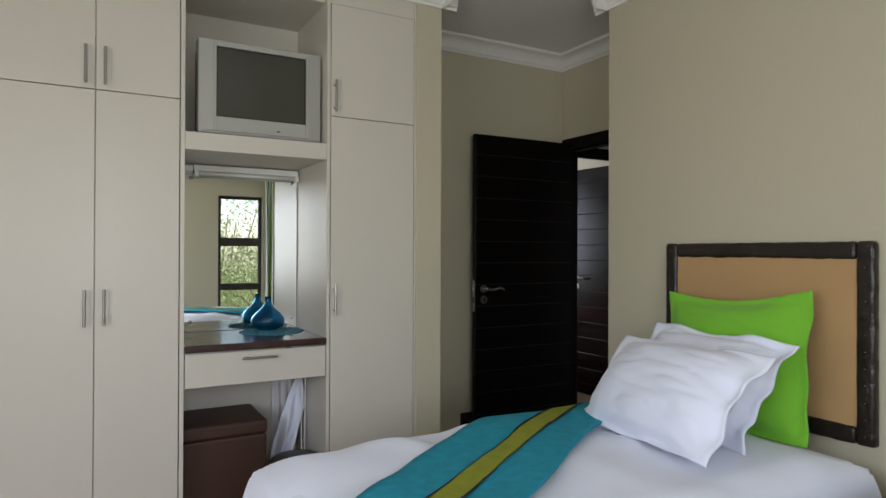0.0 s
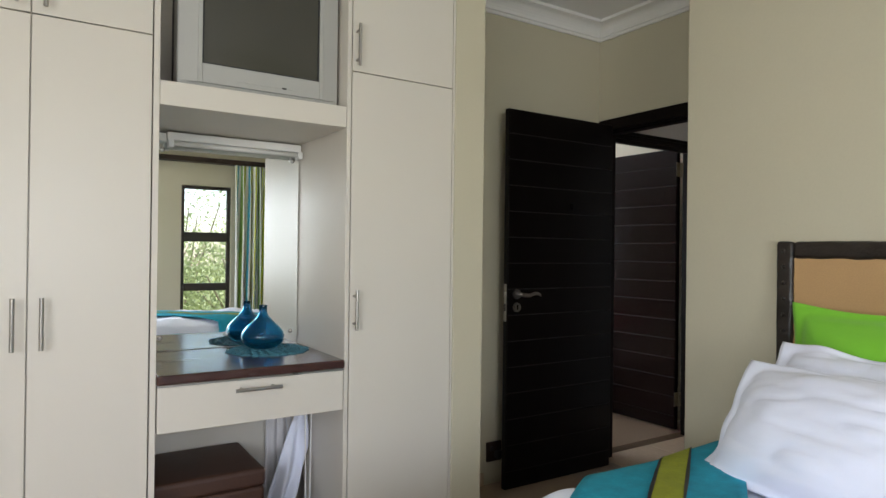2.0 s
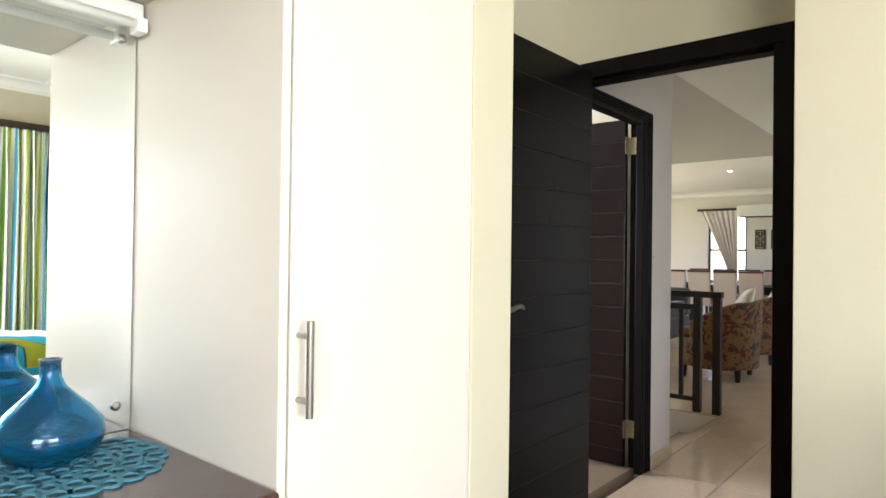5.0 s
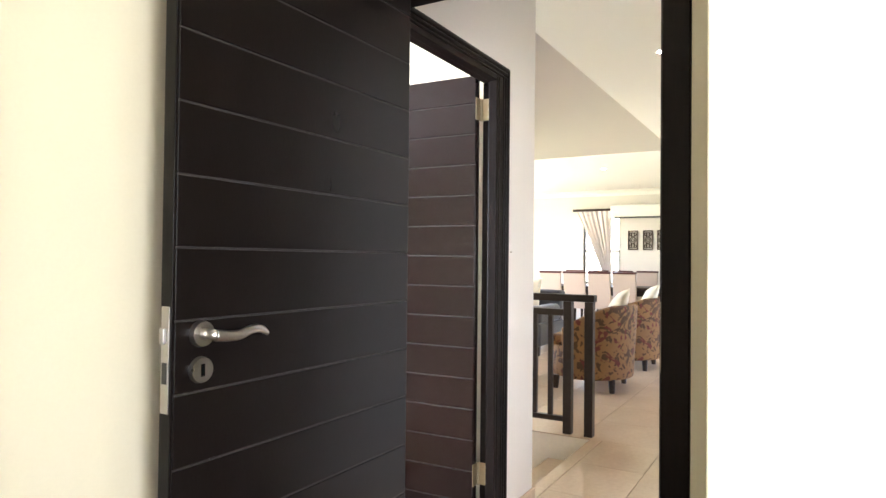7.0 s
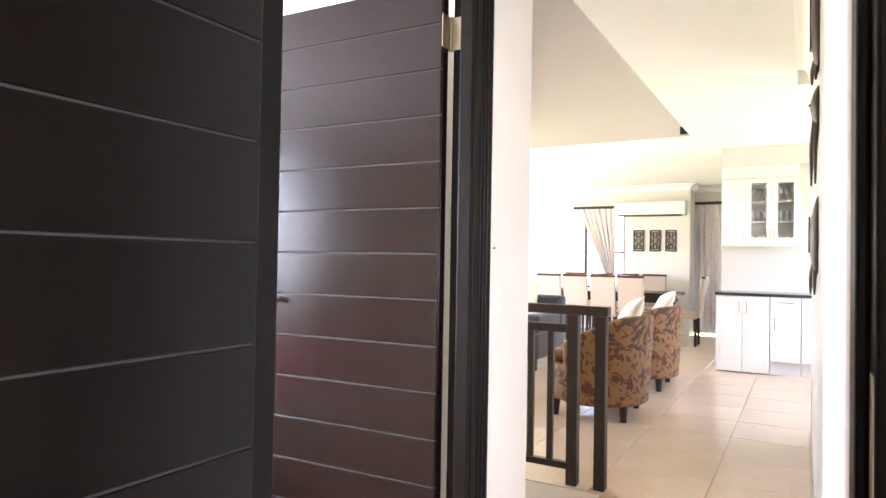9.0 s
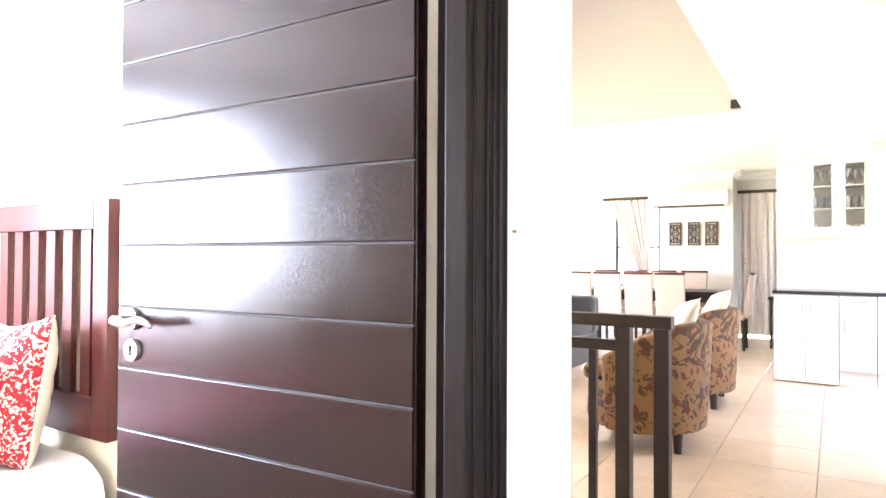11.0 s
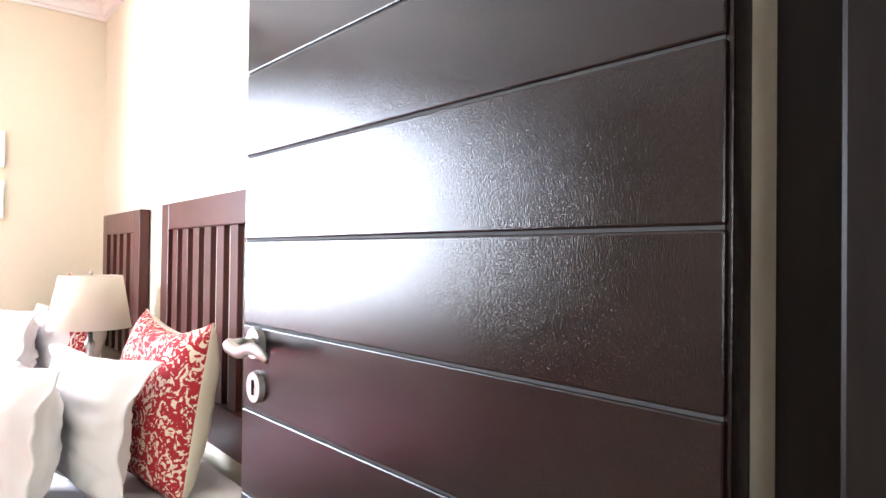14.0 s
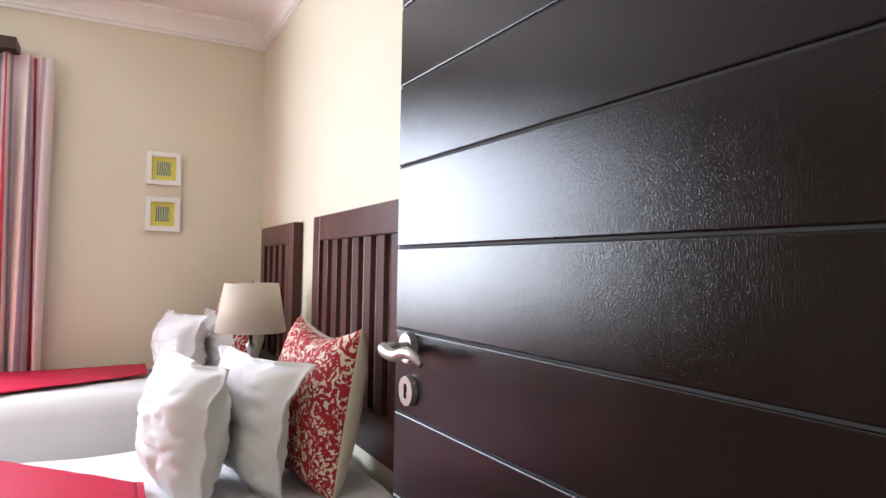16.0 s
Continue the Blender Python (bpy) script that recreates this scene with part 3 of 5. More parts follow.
def door_leaf(door, width, height, thick, lock_z, wood):
    """A flush leaf along -x from its hinge at the origin, with horizontal boards on both faces."""
    leaf = part("leaf", box((-width, -thick / 2 + 0.004, 0), (0, thick / 2 - 0.004, height), 0.0015), wood, door)
    pitch = 0.139
    marks = [lock_z + 0.097 + pitch * k for k in range(-12, 12)]
    marks = [0.004] + [m for m in marks if 0.03 < m < height - 0.03] + [height - 0.002]
    for s in (1, -1):
        ya, yb = sorted((s * (thick / 2 - 0.0042), s * (thick / 2 - 0.0034)))
        part("groove_bed", box((-width + 0.006, ya, 0.03), (-0.006, yb, height - 0.03)), M_GROOVE, leaf, "paler groove bed with caught light put into its colour")
        for a, b in zip(marks, marks[1:]):
            lo = (-width + 0.004, s * (thick / 2 - 0.004), a + 0.0018)
            hi = (-0.004, s * thick / 2, b - 0.0018)
            part("plank", box((lo[0], min(lo[1], hi[1]), lo[2]), (hi[0], max(lo[1], hi[1]), hi[2]), 0.0022, 2), wood, leaf)
    for s in (1, -1):
        y = s * thick / 2
        x = -width + 0.062
        rose = part("rose", tube((x, y, lock_z + 0.07), (x, y + s * 0.011, lock_z + 0.07), 0.026, 0.024, 32), M_STEEL, door, "round brushed steel rose")
        bm = tube((x, y + s * 0.008, lock_z + 0.07), (x, y + s * 0.05, lock_z + 0.07), 0.011, 0.010, 20)
        pts, rad = [], []
        for i in range(13):
            q = i / 12
            pts.append(Vector((x - 0.004 + 0.132 * q, y + s * (0.048 + 0.005 * math.sin(math.pi * q)), lock_z + 0.070 - 0.004 * math.sin(math.pi * min(q / 0.6, 1)) + 0.005 * math.sin(math.pi * max(0, (q - 0.45) / 0.55)) - 0.008 * max(0, (q - 0.75) / 0.25) ** 2)))
            rad.append(0.0115 - 0.004 * q if q < 0.9 else 0.0115 - 0.004 * q - 0.03 * (q - 0.9))
        sweep(bm, pts, rad, 14)
        part("lever_handle", bm, M_STEEL, door, "curved brushed steel lever", smooth=True)
        esc = part("keyhole_plate", tube((x, y, lock_z), (x, y + s * 0.009, lock_z), 0.026, 0.024, 32), M_STEEL, door, "round brushed steel keyhole plate")
        part("keyhole", box((x - 0.0045, min(y + s * 0.0080, y + s * 0.0097), lock_z - 0.012), (x + 0.0045, max(y + s * 0.0080, y + s * 0.0097), lock_z + 0.012), 0.0003), M_HOLE, esc)
    fp = part("lock_plate", box((-width - 0.0018, -0.011, lock_z - 0.075), (-width + 0.001, 0.011, lock_z + 0.125), 0.0006), M_STEEL, door, "steel lock faceplate")
    part("latch", box((-width - 0.010, -0.006, lock_z + 0.055), (-width - 0.0015, 0.006, lock_z + 0.085), 0.002), M_STEEL, fp)
    part("deadbolt", box((-width - 0.0028, -0.007, lock_z - 0.02), (-width - 0.0015, 0.007, lock_z + 0.02), 0.0004), M_BLACK, fp)
    return leaf


door1 = thing("door_1", "dark espresso wooden bedroom door standing open", "door", kind="structure",
              at=pose(3.232, 3.907, 0.008, 0, 0, -0.5))
door_leaf(door1, 0.786, 2.032, 0.040, 0.970, M_DOOR_DIM)
door2 = thing("door_2", "dark espresso boarded twin bedroom door standing wide open", "door", kind="structure",
              at=pose(4.244, 4.178, 0.008, 0, 0, -88.0))
door_leaf(door2, 0.815, 2.030, 0.040, 0.970, M_DOOR)


def bars(bm, boxes, bevel=0.004):
    for lo, hi in boxes:
        add_box(bm, lo, hi, bevel)
    return bm


# frame of the bedroom door, in the wall at x = 3.267
fr = thing("door_frame", "dark espresso wooden bedroom door frame", "door frame")
part("jamb", bars(bmesh.new(), [((3.262, 3.115, 0), (3.382, 3.181, 2.02)), ((3.310, 3.181, 0), (3.382, 3.193, 2.02))]), M_FRAME, fr)
part("jamb", bars(bmesh.new(), [((3.262, 3.999, 0), (3.382, 4.032, 2.02))]), M_FRAME, fr)
part("head", bars(bmesh.new(), [((3.262, 3.115, 2.021), (3.382, 4.032, 2.090)), ((3.310, 3.181, 2.009), (3.382, 3.998, 2.021))]), M_FRAME, fr)
part("strike_plate", box((3.268, 3.1805, 0.93), (3.290, 3.1825, 1.10), 0.0005), M_BRASS, fr, "worn steel strike plate")
# frame of the twin bedroom door, in the wall at y = 4.053
fr = thing("door_frame", "dark espresso moulded twin bedroom door frame", "door frame")
part("jamb", bars(bmesh.new(), [((4.270, 4.050, 0), (4.297, 4.167, 2.01)), ((4.174, 4.050, 0), (4.270, 4.092, 2.01))]), M_FRAME, fr)
bm = bmesh.new()
for x, r in ((4.286, 0.011), (4.262, 0.007), (4.240, 0.005), (4.196, 0.004)):
    add_tube(bm, (x, 4.050, 0), (x, 4.050, 2.000 + (x - 4.19) * 0.55), r, None, 14)
part("bead", bm, M_FRAME, fr)
part("jamb", bars(bmesh.new(), [((3.380, 4.050, 0), (3.405, 4.167, 2.01)), ((3.405, 4.050, 0), (3.430, 4.092, 2.01))]), M_FRAME, fr)
part("head", bars(bmesh.new(), [((3.380, 4.050, 2.011), (4.297, 4.167, 2.064)), ((3.430, 4.050, 1.985), (4.174, 4.092, 2.011))]), M_FRAME, fr)
bm = bmesh.new()
for z, r in ((2.053, 0.011), (2.034, 0.007), (2.016, 0.005)):
    add_tube(bm, (3.390, 4.050, z), (4.286, 4.050, z), r, None, 14)
part("bead", bm, M_FRAME, fr)
for z in (1.885, 0.225):
    h = part("hinge", bars(bmesh.new(), [((4.2665, 4.105, z - 0.05), (4.2695, 4.168, z + 0.05)), ((4.216, 4.1735, z - 0.05), (4.256, 4.1765, z + 0.05))], 0.0005), M_BRASS, fr, "dull steel butt hinge")
    part("knuckle", tube((4.266, 4.173, z - 0.052), (4.266, 4.173, z + 0.052), 0.006, None, 14), M_BRASS, h)
    for dz in (-0.034, 0, 0.034):
        part("screw", tube((4.2668, 4.135, z + dz), (4.2655, 4.135, z + dz), 0.004, None, 10), M_STEEL, h)

solid("nail", tube((4.336, 4.0525, 1.234), (4.336, 4.046, 1.235), 0.0028, None, 10), M_BRASS, "small nail in the hall wall", "nail")
part("paint_chip", box((-0.335, 0.0201, 0.966), (-0.328, 0.0206, 0.986), 0.0), M_SHADE, door2, "pale chip in the paint")

# ---- bedroom: wardrobes ----
YF = 3.433


def bar_handle(parent, a, b, y):
    h = part("handle", tube(a, b, 0.006, None, 16), M_STEEL, parent, "brushed steel bar handle", smooth=False)
    d = (Vector(b) - Vector(a)).normalized()
    for k in (Vector(a) + d * 0.024, Vector(b) - d * 0.024):
        part("post", tube(k, (k.x, y, k.z), 0.005, None, 12), M_STEEL, h)


def wardrobe(x0, x1, splits, handles, label, inset=(0, 0)):
    w = thing("wardrobe", label, "wardrobe", "fitted wardrobes")
    part("body", box((x0 + 0.001 + inset[0], YF + 0.020, 0.0), (x1 - 0.001 - inset[1], 4.030, 2.52), 0.001), M_BOARD, w)
    edges = [x0 + 0.002, *splits, x1 - 0.002]
    for i, (a, b) in enumerate(zip(edges, edges[1:])):
        for za, zb in ((0.06, 1.940), (1.944, 2.492)):
            d = part("door", box((a + 0.0018, YF, za), (b - 0.0018, YF + 0.018, zb), 0.0015), M_BOARD, w)
            hx = b - 0.035 if handles[i] == "r" else a + (0.035 if splits else 0.018)
            z0, z1 = (0.975, 1.125) if za < 1 else (1.960, 2.115)
            bar_handle(d, (hx, YF - 0.03, z0), (hx, YF - 0.03, z1), YF)
    part("top_filler", box((x0, YF + 0.006, 2.496), (x1, YF + 0.022, 2.60), 0.001), M_BOARD, w)
    part("plinth", box((x0 + 0.001, YF + 0.004, 0), (x1 - 0.001, YF + 0.018, 0.057), 0.001), M_BOARD, w)
    return w


wardrobe(-0.680, -0.016, [-0.348], "rl", "cream melamine double wardrobe with top cupboards")
wardrobe(-1.352, -0.684, [-1.018], "rl", "cream melamine double wardrobe in the corner")
wardrobe(-0.012, 0.6455, [0.322], "rl", "cream melamine double wardrobe beside the dressing niche")
w = wardrobe(1.3225, 1.778, [], "l", "cream melamine single wardrobe beside the wall nib")
part("side_panel", box((1.779, YF + 0.004, 0), (1.789, 4.03, 2.60), 0.001), M_BOARD, w)

# dressing niche between the wardrobes
ds = thing("dressing_unit", "cream fitted dressing niche with shelf and drawer", "dressing table")
part("side_panel", box((0.646, YF + 0.0005, 0), (0.664, 4.030, 2.60), 0.001), M_BOARD, ds)
part("side_panel", box((1.306, YF + 0.0005, 0), (1.322, 4.030, 2.60), 0.001), M_BOARD, ds)
part("back_panel", box((0.665, 3.938, 0.0), (1.305, 4.030, 2.58), 0.0005), M_BOARD, ds)
part("television_shelf", box((0.665, YF + 0.002, 1.728), (1.305, 3.937, 1.806), 0.002), M_BOARD, ds)
part("top_panel", box((0.665, YF + 0.03, 2.50), (1.305, 3.937, 2.60), 0.001), M_BOARD, ds)
part("countertop", box((0.665, YF - 0.012, 0.836), (1.305, 3.936, 0.868), 0.007, 3), M_COUNTER, ds, "glossy mahogany brown countertop")
part("edge_strip", box((0.667, YF - 0.006, 0.829), (1.303, YF + 0.02, 0.8355), 0.001), M_STEEL, ds, "thin aluminium strip under the countertop")
dr = part("drawer", box((0.668, YF - 0.002, 0.682), (1.302, YF + 0.45, 0.828), 0.0015), M_BOARD, ds)
bar_handle(dr, (0.905, YF - 0.034, 0.800), (1.062, YF - 0.034, 0.800), YF - 0.002)

mi = thing("mirror", "frameless wall mirror over the dressing table", "mirror")
part("glass", box((0.690, 3.931, 0.8695), (1.302, 3.936, 1.727), 0.0008), M_MIRROR, mi)
for x in (0.757, 1.287):
    for z in (0.920, 1.657):
        part("screw_cap", lathe([(0.0095, 0), (0.0095, 0.003), (0.006, 0.006), (0.0, 0.007)], n=20), M_STEEL, mi, "chrome screw cap").matrix_basis = pose(x * 0.985 + 0.005, 3.931, z, 90)

tl = thing("mirror_light", "white fluorescent strip light above the mirror", "lamp")
part("body", box((0.760, 3.884, 1.690), (1.296, 3.930, 1.722), 0.004), M_WHITE, tl)
part("tube", tube((0.78, 3.877, 1.676), (1.28, 3.877, 1.676), 0.009, None, 16), M_WHITE, tl, "unlit white fluorescent tube", smooth=True)
for x in (0.772, 1.286):
    part("end_cap", box((x - 0.010, 3.865, 1.660), (x + 0.010, 3.904, 1.689), 0.003), M_WHITE, tl)
part("cable_box", box((0.69, 3.890, 1.685), (0.758, 3.930, 1.715), 0.004), M_WHITE, tl)

# television
tv = thing("television", "silver box television with a grey screen", "television")
tvp = pose(1.010, 3.50, 1.819, 0, 0, 0)
bm = bmesh.new()
add_box(bm, (-0.285, 0.0, 0.0), (0.285, 0.07, 0.43), 0.008, 3)
part("case", moved(bm, tvp), M_SILVER, tv)
bm = sheet(16, 12, lambda u, v: ((u - 0.5) * 0.404, -0.004 - 0.012 * (1 - (2 * u - 1) ** 2) * (1 - (2 * v - 1) ** 2), 0.083 + v * 0.308))
part("screen", moved(bm, tvp), M_SCREEN, tv, "dark grey curved glass screen", smooth=True)
bm = bars(bmesh.new(), [((-0.207, -0.007, 0.078), (-0.202, 0.002, 0.396)), ((0.202, -0.007, 0.078), (0.207, 0.002, 0.396)), ((-0.202, -0.007, 0.078), (0.202, 0.002, 0.083)), ((-0.202, -0.007, 0.391), (0.202, 0.002, 0.396))], 0.001)
part("screen_surround", moved(bm, tvp), M_BLACK, tv, "thin black rim round the screen")
for sx in (-1, 1):
    bm = bmesh.new()
    xa, xb = sx * 0.222, sx * 0.281
    v = [bm.verts.new(p) for p in ((xa, -0.012, 0.012), (xa, -0.012, 0.418), (xb, -0.001, 0.418), (xb, -0.001, 0.012), (xa, 0.002, 0.012), (xa, 0.002, 0.418), (xb, 0.002, 0.418), (xb, 0.002, 0.012))]
    for q in ((0, 1, 2, 3), (7, 6, 5, 4), (0, 4, 5, 1), (1, 5, 6, 2), (2, 6, 7, 3), (3, 7, 4, 0)):
        bm.faces.new([v[k] for k in q])
    part("speaker", moved(bm, tvp), M_SILVER, tv)
bm = bars(bmesh.new(), [((-0.2215, -0.012, 0.012), (-0.2075, 0.002, 0.418)), ((0.2075, -0.012, 0.012), (0.2215, 0.002, 0.418)), ((-0.207, -0.012, 0.397), (0.207, 0.002, 0.418)), ((-0.207, -0.012, 0.012), (0.207, 0.002, 0.077))], 0.001)
part("bezel", moved(bm, tvp), M_SILVER, tv)
for k in range(8):
    part("button", moved(box((-0.09 + k * 0.026, -0.0145, 0.028), (-0.074 + k * 0.026, -0.0121, 0.034), 0.001), tvp), M_BLACK if k == 6 else M_SILVER, tv)
bm = bmesh.new()
add_box(bm, (-0.275, 0.071, 0.012), (0.275, 0.17, 0.41), 0.01)
add_box(bm, (-0.20, 0.171, 0.03), (0.20, 0.42, 0.34), 0.03)
part("back_case", moved(bm, tvp), M_BLACK, tv, "black plastic back case")
part("foot", moved(box((-0.25, 0.02, -0.0125), (0.25, 0.16, 0.012)), tvp), M_BLACK, tv)

# vase and mat on the dressing table
zc = 0.868
prof = [(0.035, 0.0), (0.055, 0.004), (0.078, 0.022), (0.086, 0.045), (0.081, 0.066), (0.062, 0.090), (0.038, 0.112), (0.023, 0.128), (0.0165, 0.144), (0.016, 0.168), (0.018, 0.173), (0.0145, 0.173), (0.012, 0.146), (0.018, 0.127), (0.056, 0.088), (0.076, 0.064), (0.080, 0.045), (0.070, 0.024), (0.0, 0.012)]
solid("vase", lathe([(0, 0.0)] + prof, (1.118, 3.815, zc + 0.005), 40), M_BLUEGLASS, "bulbous blue glass vase with a narrow neck", "vase", smooth=True)
doily = thing("doily", "round teal cut-out mat under the vase", "place mat")
for ring, (r, cnt, hole) in enumerate(((0.028, 6, 0.011), (0.064, 12, 0.013), (0.102, 18, 0.014), (0.139, 24, 0.014))):
    for k in range(cnt):
        a = 2 * math.pi * (k + ring * 0.5) / cnt
        cx, cy = 1.128 + r * math.cos(a), 3.776 + r * math.sin(a)
        n = 10
        bm = bmesh.new()
        ring_v = []
        for q, zz in ((hole + 0.0075, zc + 0.0005), (hole + 0.0075, zc + 0.004), (hole, zc + 0.004), (hole, zc + 0.0005)):
            ring_v.append([bm.verts.new((cx + q * math.cos(2 * math.pi * i / n) * (1.0 + 0.25 * math.sin(k * 2.1)), cy + q * math.sin(2 * math.pi * i / n), zz)) for i in range(n)])
        for i in range(n):
            for p in range(4):
                A, B = ring_v[p], ring_v[(p + 1) % 4]
                bm.faces.new((A[i], A[(i + 1) % n], B[(i + 1) % n], B[i]))
        part("loop", bm, M_DOILY, doily)

# ottoman and hanging cloth under the dressing table
ot = thing("ottoman", "brown leatherette storage ottoman under the dressing table", "ottoman")
part("body", box((0.675, 3.56, 0.0), (1.055, 3.925, 0.408), 0.012, 3), M_OTTO, ot)
part("lid", box((0.673, 3.557, 0.4085), (1.059, 3.928, 0.475), 0.016, 4), M_OTTO, ot)
def bag_point(u, v):
    """A drawstring bag hanging slack: gathered at the top, spreading and folding to one side below."""
    w = 0.012 + 0.105 * min(1.0, (1 - v) * 2.2) ** 0.9 - 0.035 * max(0.0, 0.45 - v)
    x = 1.272 - 0.115 * (1 - v) ** 1.1 + (u - 0.35) * w
    y = 3.765 + 0.022 * math.sin(u * 11 + v * 2) * (1.05 - v) + 0.012 * math.sin(v * 9 + u * 4)
    return (x, y, 0.20 + 0.445 * v + 0.03 * u * (1 - v))


bm = sheet(22, 26, bag_point)
clo = solid("laundry_bag", bm, M_LINEN, "white cloth bag hanging from a hook", "bag", smooth=True)
mod = clo.modifiers.new("thick", "SOLIDIFY")
mod.thickness = 0.005
bm = tube((1.270, 3.765, 0.640), (1.300, 3.765, 0.668), 0.004)
add_tube(bm, (1.30, 3.765, 0.655), (1.306, 3.765, 0.68), 0.007)
solid("hook", bm, M_STEEL, "steel hook on the niche side", "hook")
bm = bmesh.new()
add_tube(bm, (1.285, 3.70, 0.70), (1.280, 3.70, 0.02), 0.003, None, 8)
add_tube(bm, (1.265, 3.72, 0.70), (1.272, 3.71, 0.02), 0.003, None, 8)
solid("power_cable", bm, M_WHITE, "white cables hanging under the dressing table", "cable")
bm = sheet(24, 16, lambda u, v: (1.165 + 0.105 * u + 0.02 * (1 - v) * (u - 0.5), 3.905 + 0.012 * math.sin(u * 17) * (1.2 - 0.5 * v), 0.06 + 0.60 * v))
tow = solid("towel", bm, M_LINEN_TONED, "white cloth towel hanging against the niche back", "towel", smooth=True)
mod = tow.modifiers.new("thick", "SOLIDIFY")
mod.thickness = 0.004
solid("rail_bar", tube((1.15, 3.905, 0.664), (1.305, 3.905, 0.664), 0.005, None, 12), M_STEEL, "thin steel towel bar under the dressing table", "towel bar")
bin_ = thing("waste_bin", "round black woven waste bin under the dressing table", "waste bin")
BR, BH = 0.125, 0.285
part("body", lathe([(0, 0.0), (BR * 0.80, 0.0), (BR * 0.82, 0.01), (BR * 0.98, BH - 0.02), (BR * 0.95, BH - 0.02), (BR * 0.78, 0.012), (0, 0.012)], (1.180, 3.500, 0.0), 40), M_LEATHER, bin_, smooth=True)
part("lid", lathe([(BR * 0.99, 0.0), (BR * 1.0, 0.012), (BR * 0.85, 0.026), (BR * 0.4, 0.036), (0, 0.038), (0, 0.0)], (1.180, 3.500, BH - 0.019), 40), M_BLACK, bin_, "domed black lid", smooth=True)
so = thing("wall_socket", "dark brown wall socket low on the wall", "socket")
part("plate", box((2.418, 4.020, 0.125), (2.518, 4.033, 0.232), 0.004), M_BLACKWOOD, so)
part("rocker", box((2.435, 4.012, 0.185), (2.46, 4.0195, 0.21), 0.002), M_BLACK, so)
part("plug", box((2.465, 3.985, 0.145), (2.505, 4.0195, 0.185), 0.005), M_BLACK, so, "black plug")

# ---- bedroom: bed ----
BX0, BX1, BY0, BY1, BZ = 0.775, 2.56, 1.625, 2.60, 0.622
def cover_mesh(x0, x1, y0, y1, top, hang, n=130, amp=0.012, seed=3.0, open_end=True):
    """A duvet over a mattress: a soft top with rounded sides that hang down."""
    def f(u, v):
        a, b = 2 * u - 1, 2 * v - 1
        px = (x0 + x1) / 2 + (x1 - x0) / 2 * max(-1, min(1, a * 1.22))
        py = (y0 + y1) / 2 + (y1 - y0) / 2 * max(-1, min(1, b * 1.22))
        ex = max(0.0, abs(a) * 1.22 - 1) / 0.22
        ey = max(0.0, abs(b) * 1.22 - 1) / 0.22
        if open_end and a > 0:
            ex = 0
        e = max(ex, ey)
        edge = max(abs(max(-1, min(1, a * 1.22))) if not (open_end and a > 0) else 0, abs(max(-1, min(1, b * 1.22))))
        z = top - 0.055 * max(0.0, (edge - 0.72) / 0.28) ** 2.2 - hang * e
        bul = 0.03 * math.sin(math.pi * min(e, 1)) if e else 0
        px += bul * (1 if a > 0 else -1) * (1 if ex > 0 else 0)
        py += bul * (1 if b > 0 else -1) * (1 if ey > 0 else 0)
        w = noise.noise(Vector((px * 2.1 + seed, py * 3.0, seed))) + 0.6 * noise.noise(Vector((px * 5 + seed, py * 6.5, seed * 2)))
        q = px * 6.5 + py * 2.2 + 1.3 * noise.noise(Vector((px * 1.7, py * 2.3, seed + 9)))
        wr = (0.5 + 0.5 * math.sin(q * 2.1)) ** 3 * (0.5 + noise.noise(Vector((px * 1.3, py * 1.9, seed + 4)))) * 2.2
        return (px + 0.3 * amp * w, py + amp * 0.5 * w, z + amp * w * (1 - 0.5 * e) + 0.55 * amp * wr)
    return sheet(n, n, f)


def runner(xa, xb, y0, y1, top, lift, hang, seed, shear=0.0, y_mid=0.0, x_min=-9, over=1.22):
    """A strip of cloth across a bed, from xa to xb at y_mid, hanging over the far side."""
    def f(u, v):
        b = 2 * v - 1
        py = (y0 + y1) / 2 + (y1 - y0) / 2 * max(-1, min(1, b * over)) * 1.02
        e = max(0.0, abs(b) * over - 1) / (over - 1)
        px = xa + (xb - xa) * u + shear * (py - y_mid) + 0.012 * noise.noise(Vector((py * 4, u * 3, seed)))
        px = max(px, x_min + 0.02 * u)
        edge = abs(max(-1, min(1, b * over)))
        ex = max(0.0, 1 - (px - BX0) / 0.28) if x_min > -5 else 0
        z = top + lift - 0.055 * max(0.0, (edge - 0.72) / 0.28) ** 2.2 - hang * e - 0.05 * min(ex, 1) ** 2
        w = noise.noise(Vector((px * 2.1 + 3, py * 3.0, 3))) + 0.6 * noise.noise(Vector((px * 5 + 3, py * 6.5, 6)))
        return (px, py + (0.03 * math.sin(math.pi * min(e, 1)) + 0.012) * (1 if b > 0 else -1) * (1 if e > 0 else 0), z + 0.013 * w * (1 - 0.5 * e) + 0.005 * noise.noise(Vector((px * 9, py * 9, seed))))
    return sheet(16, 44, f)


def thrown_runner(xa, xb, lo, hi, y0, y1, top, lift, seed):
    """A cloth thrown askew over a bed; lo(x) and hi(x) are its two long edges."""
    def f(u, v):
        px = xa + (xb - xa) * u
        a, b = lo(px), hi(px)
        py = a + (b - a) * v
        edge = min(1.0, abs(2 * py - y0 - y1) / (y1 - y0))
        z = top + lift - 0.055 * max(0.0, (edge - 0.72) / 0.28) ** 2.2
        w = noise.noise(Vector((px * 2.1 + 3, py * 3.0, 3)))
        return (px, py, z + 0.006 * w + 0.003 * noise.noise(Vector((px * 3, py * 26, seed))))
    return sheet(40, 44, f)


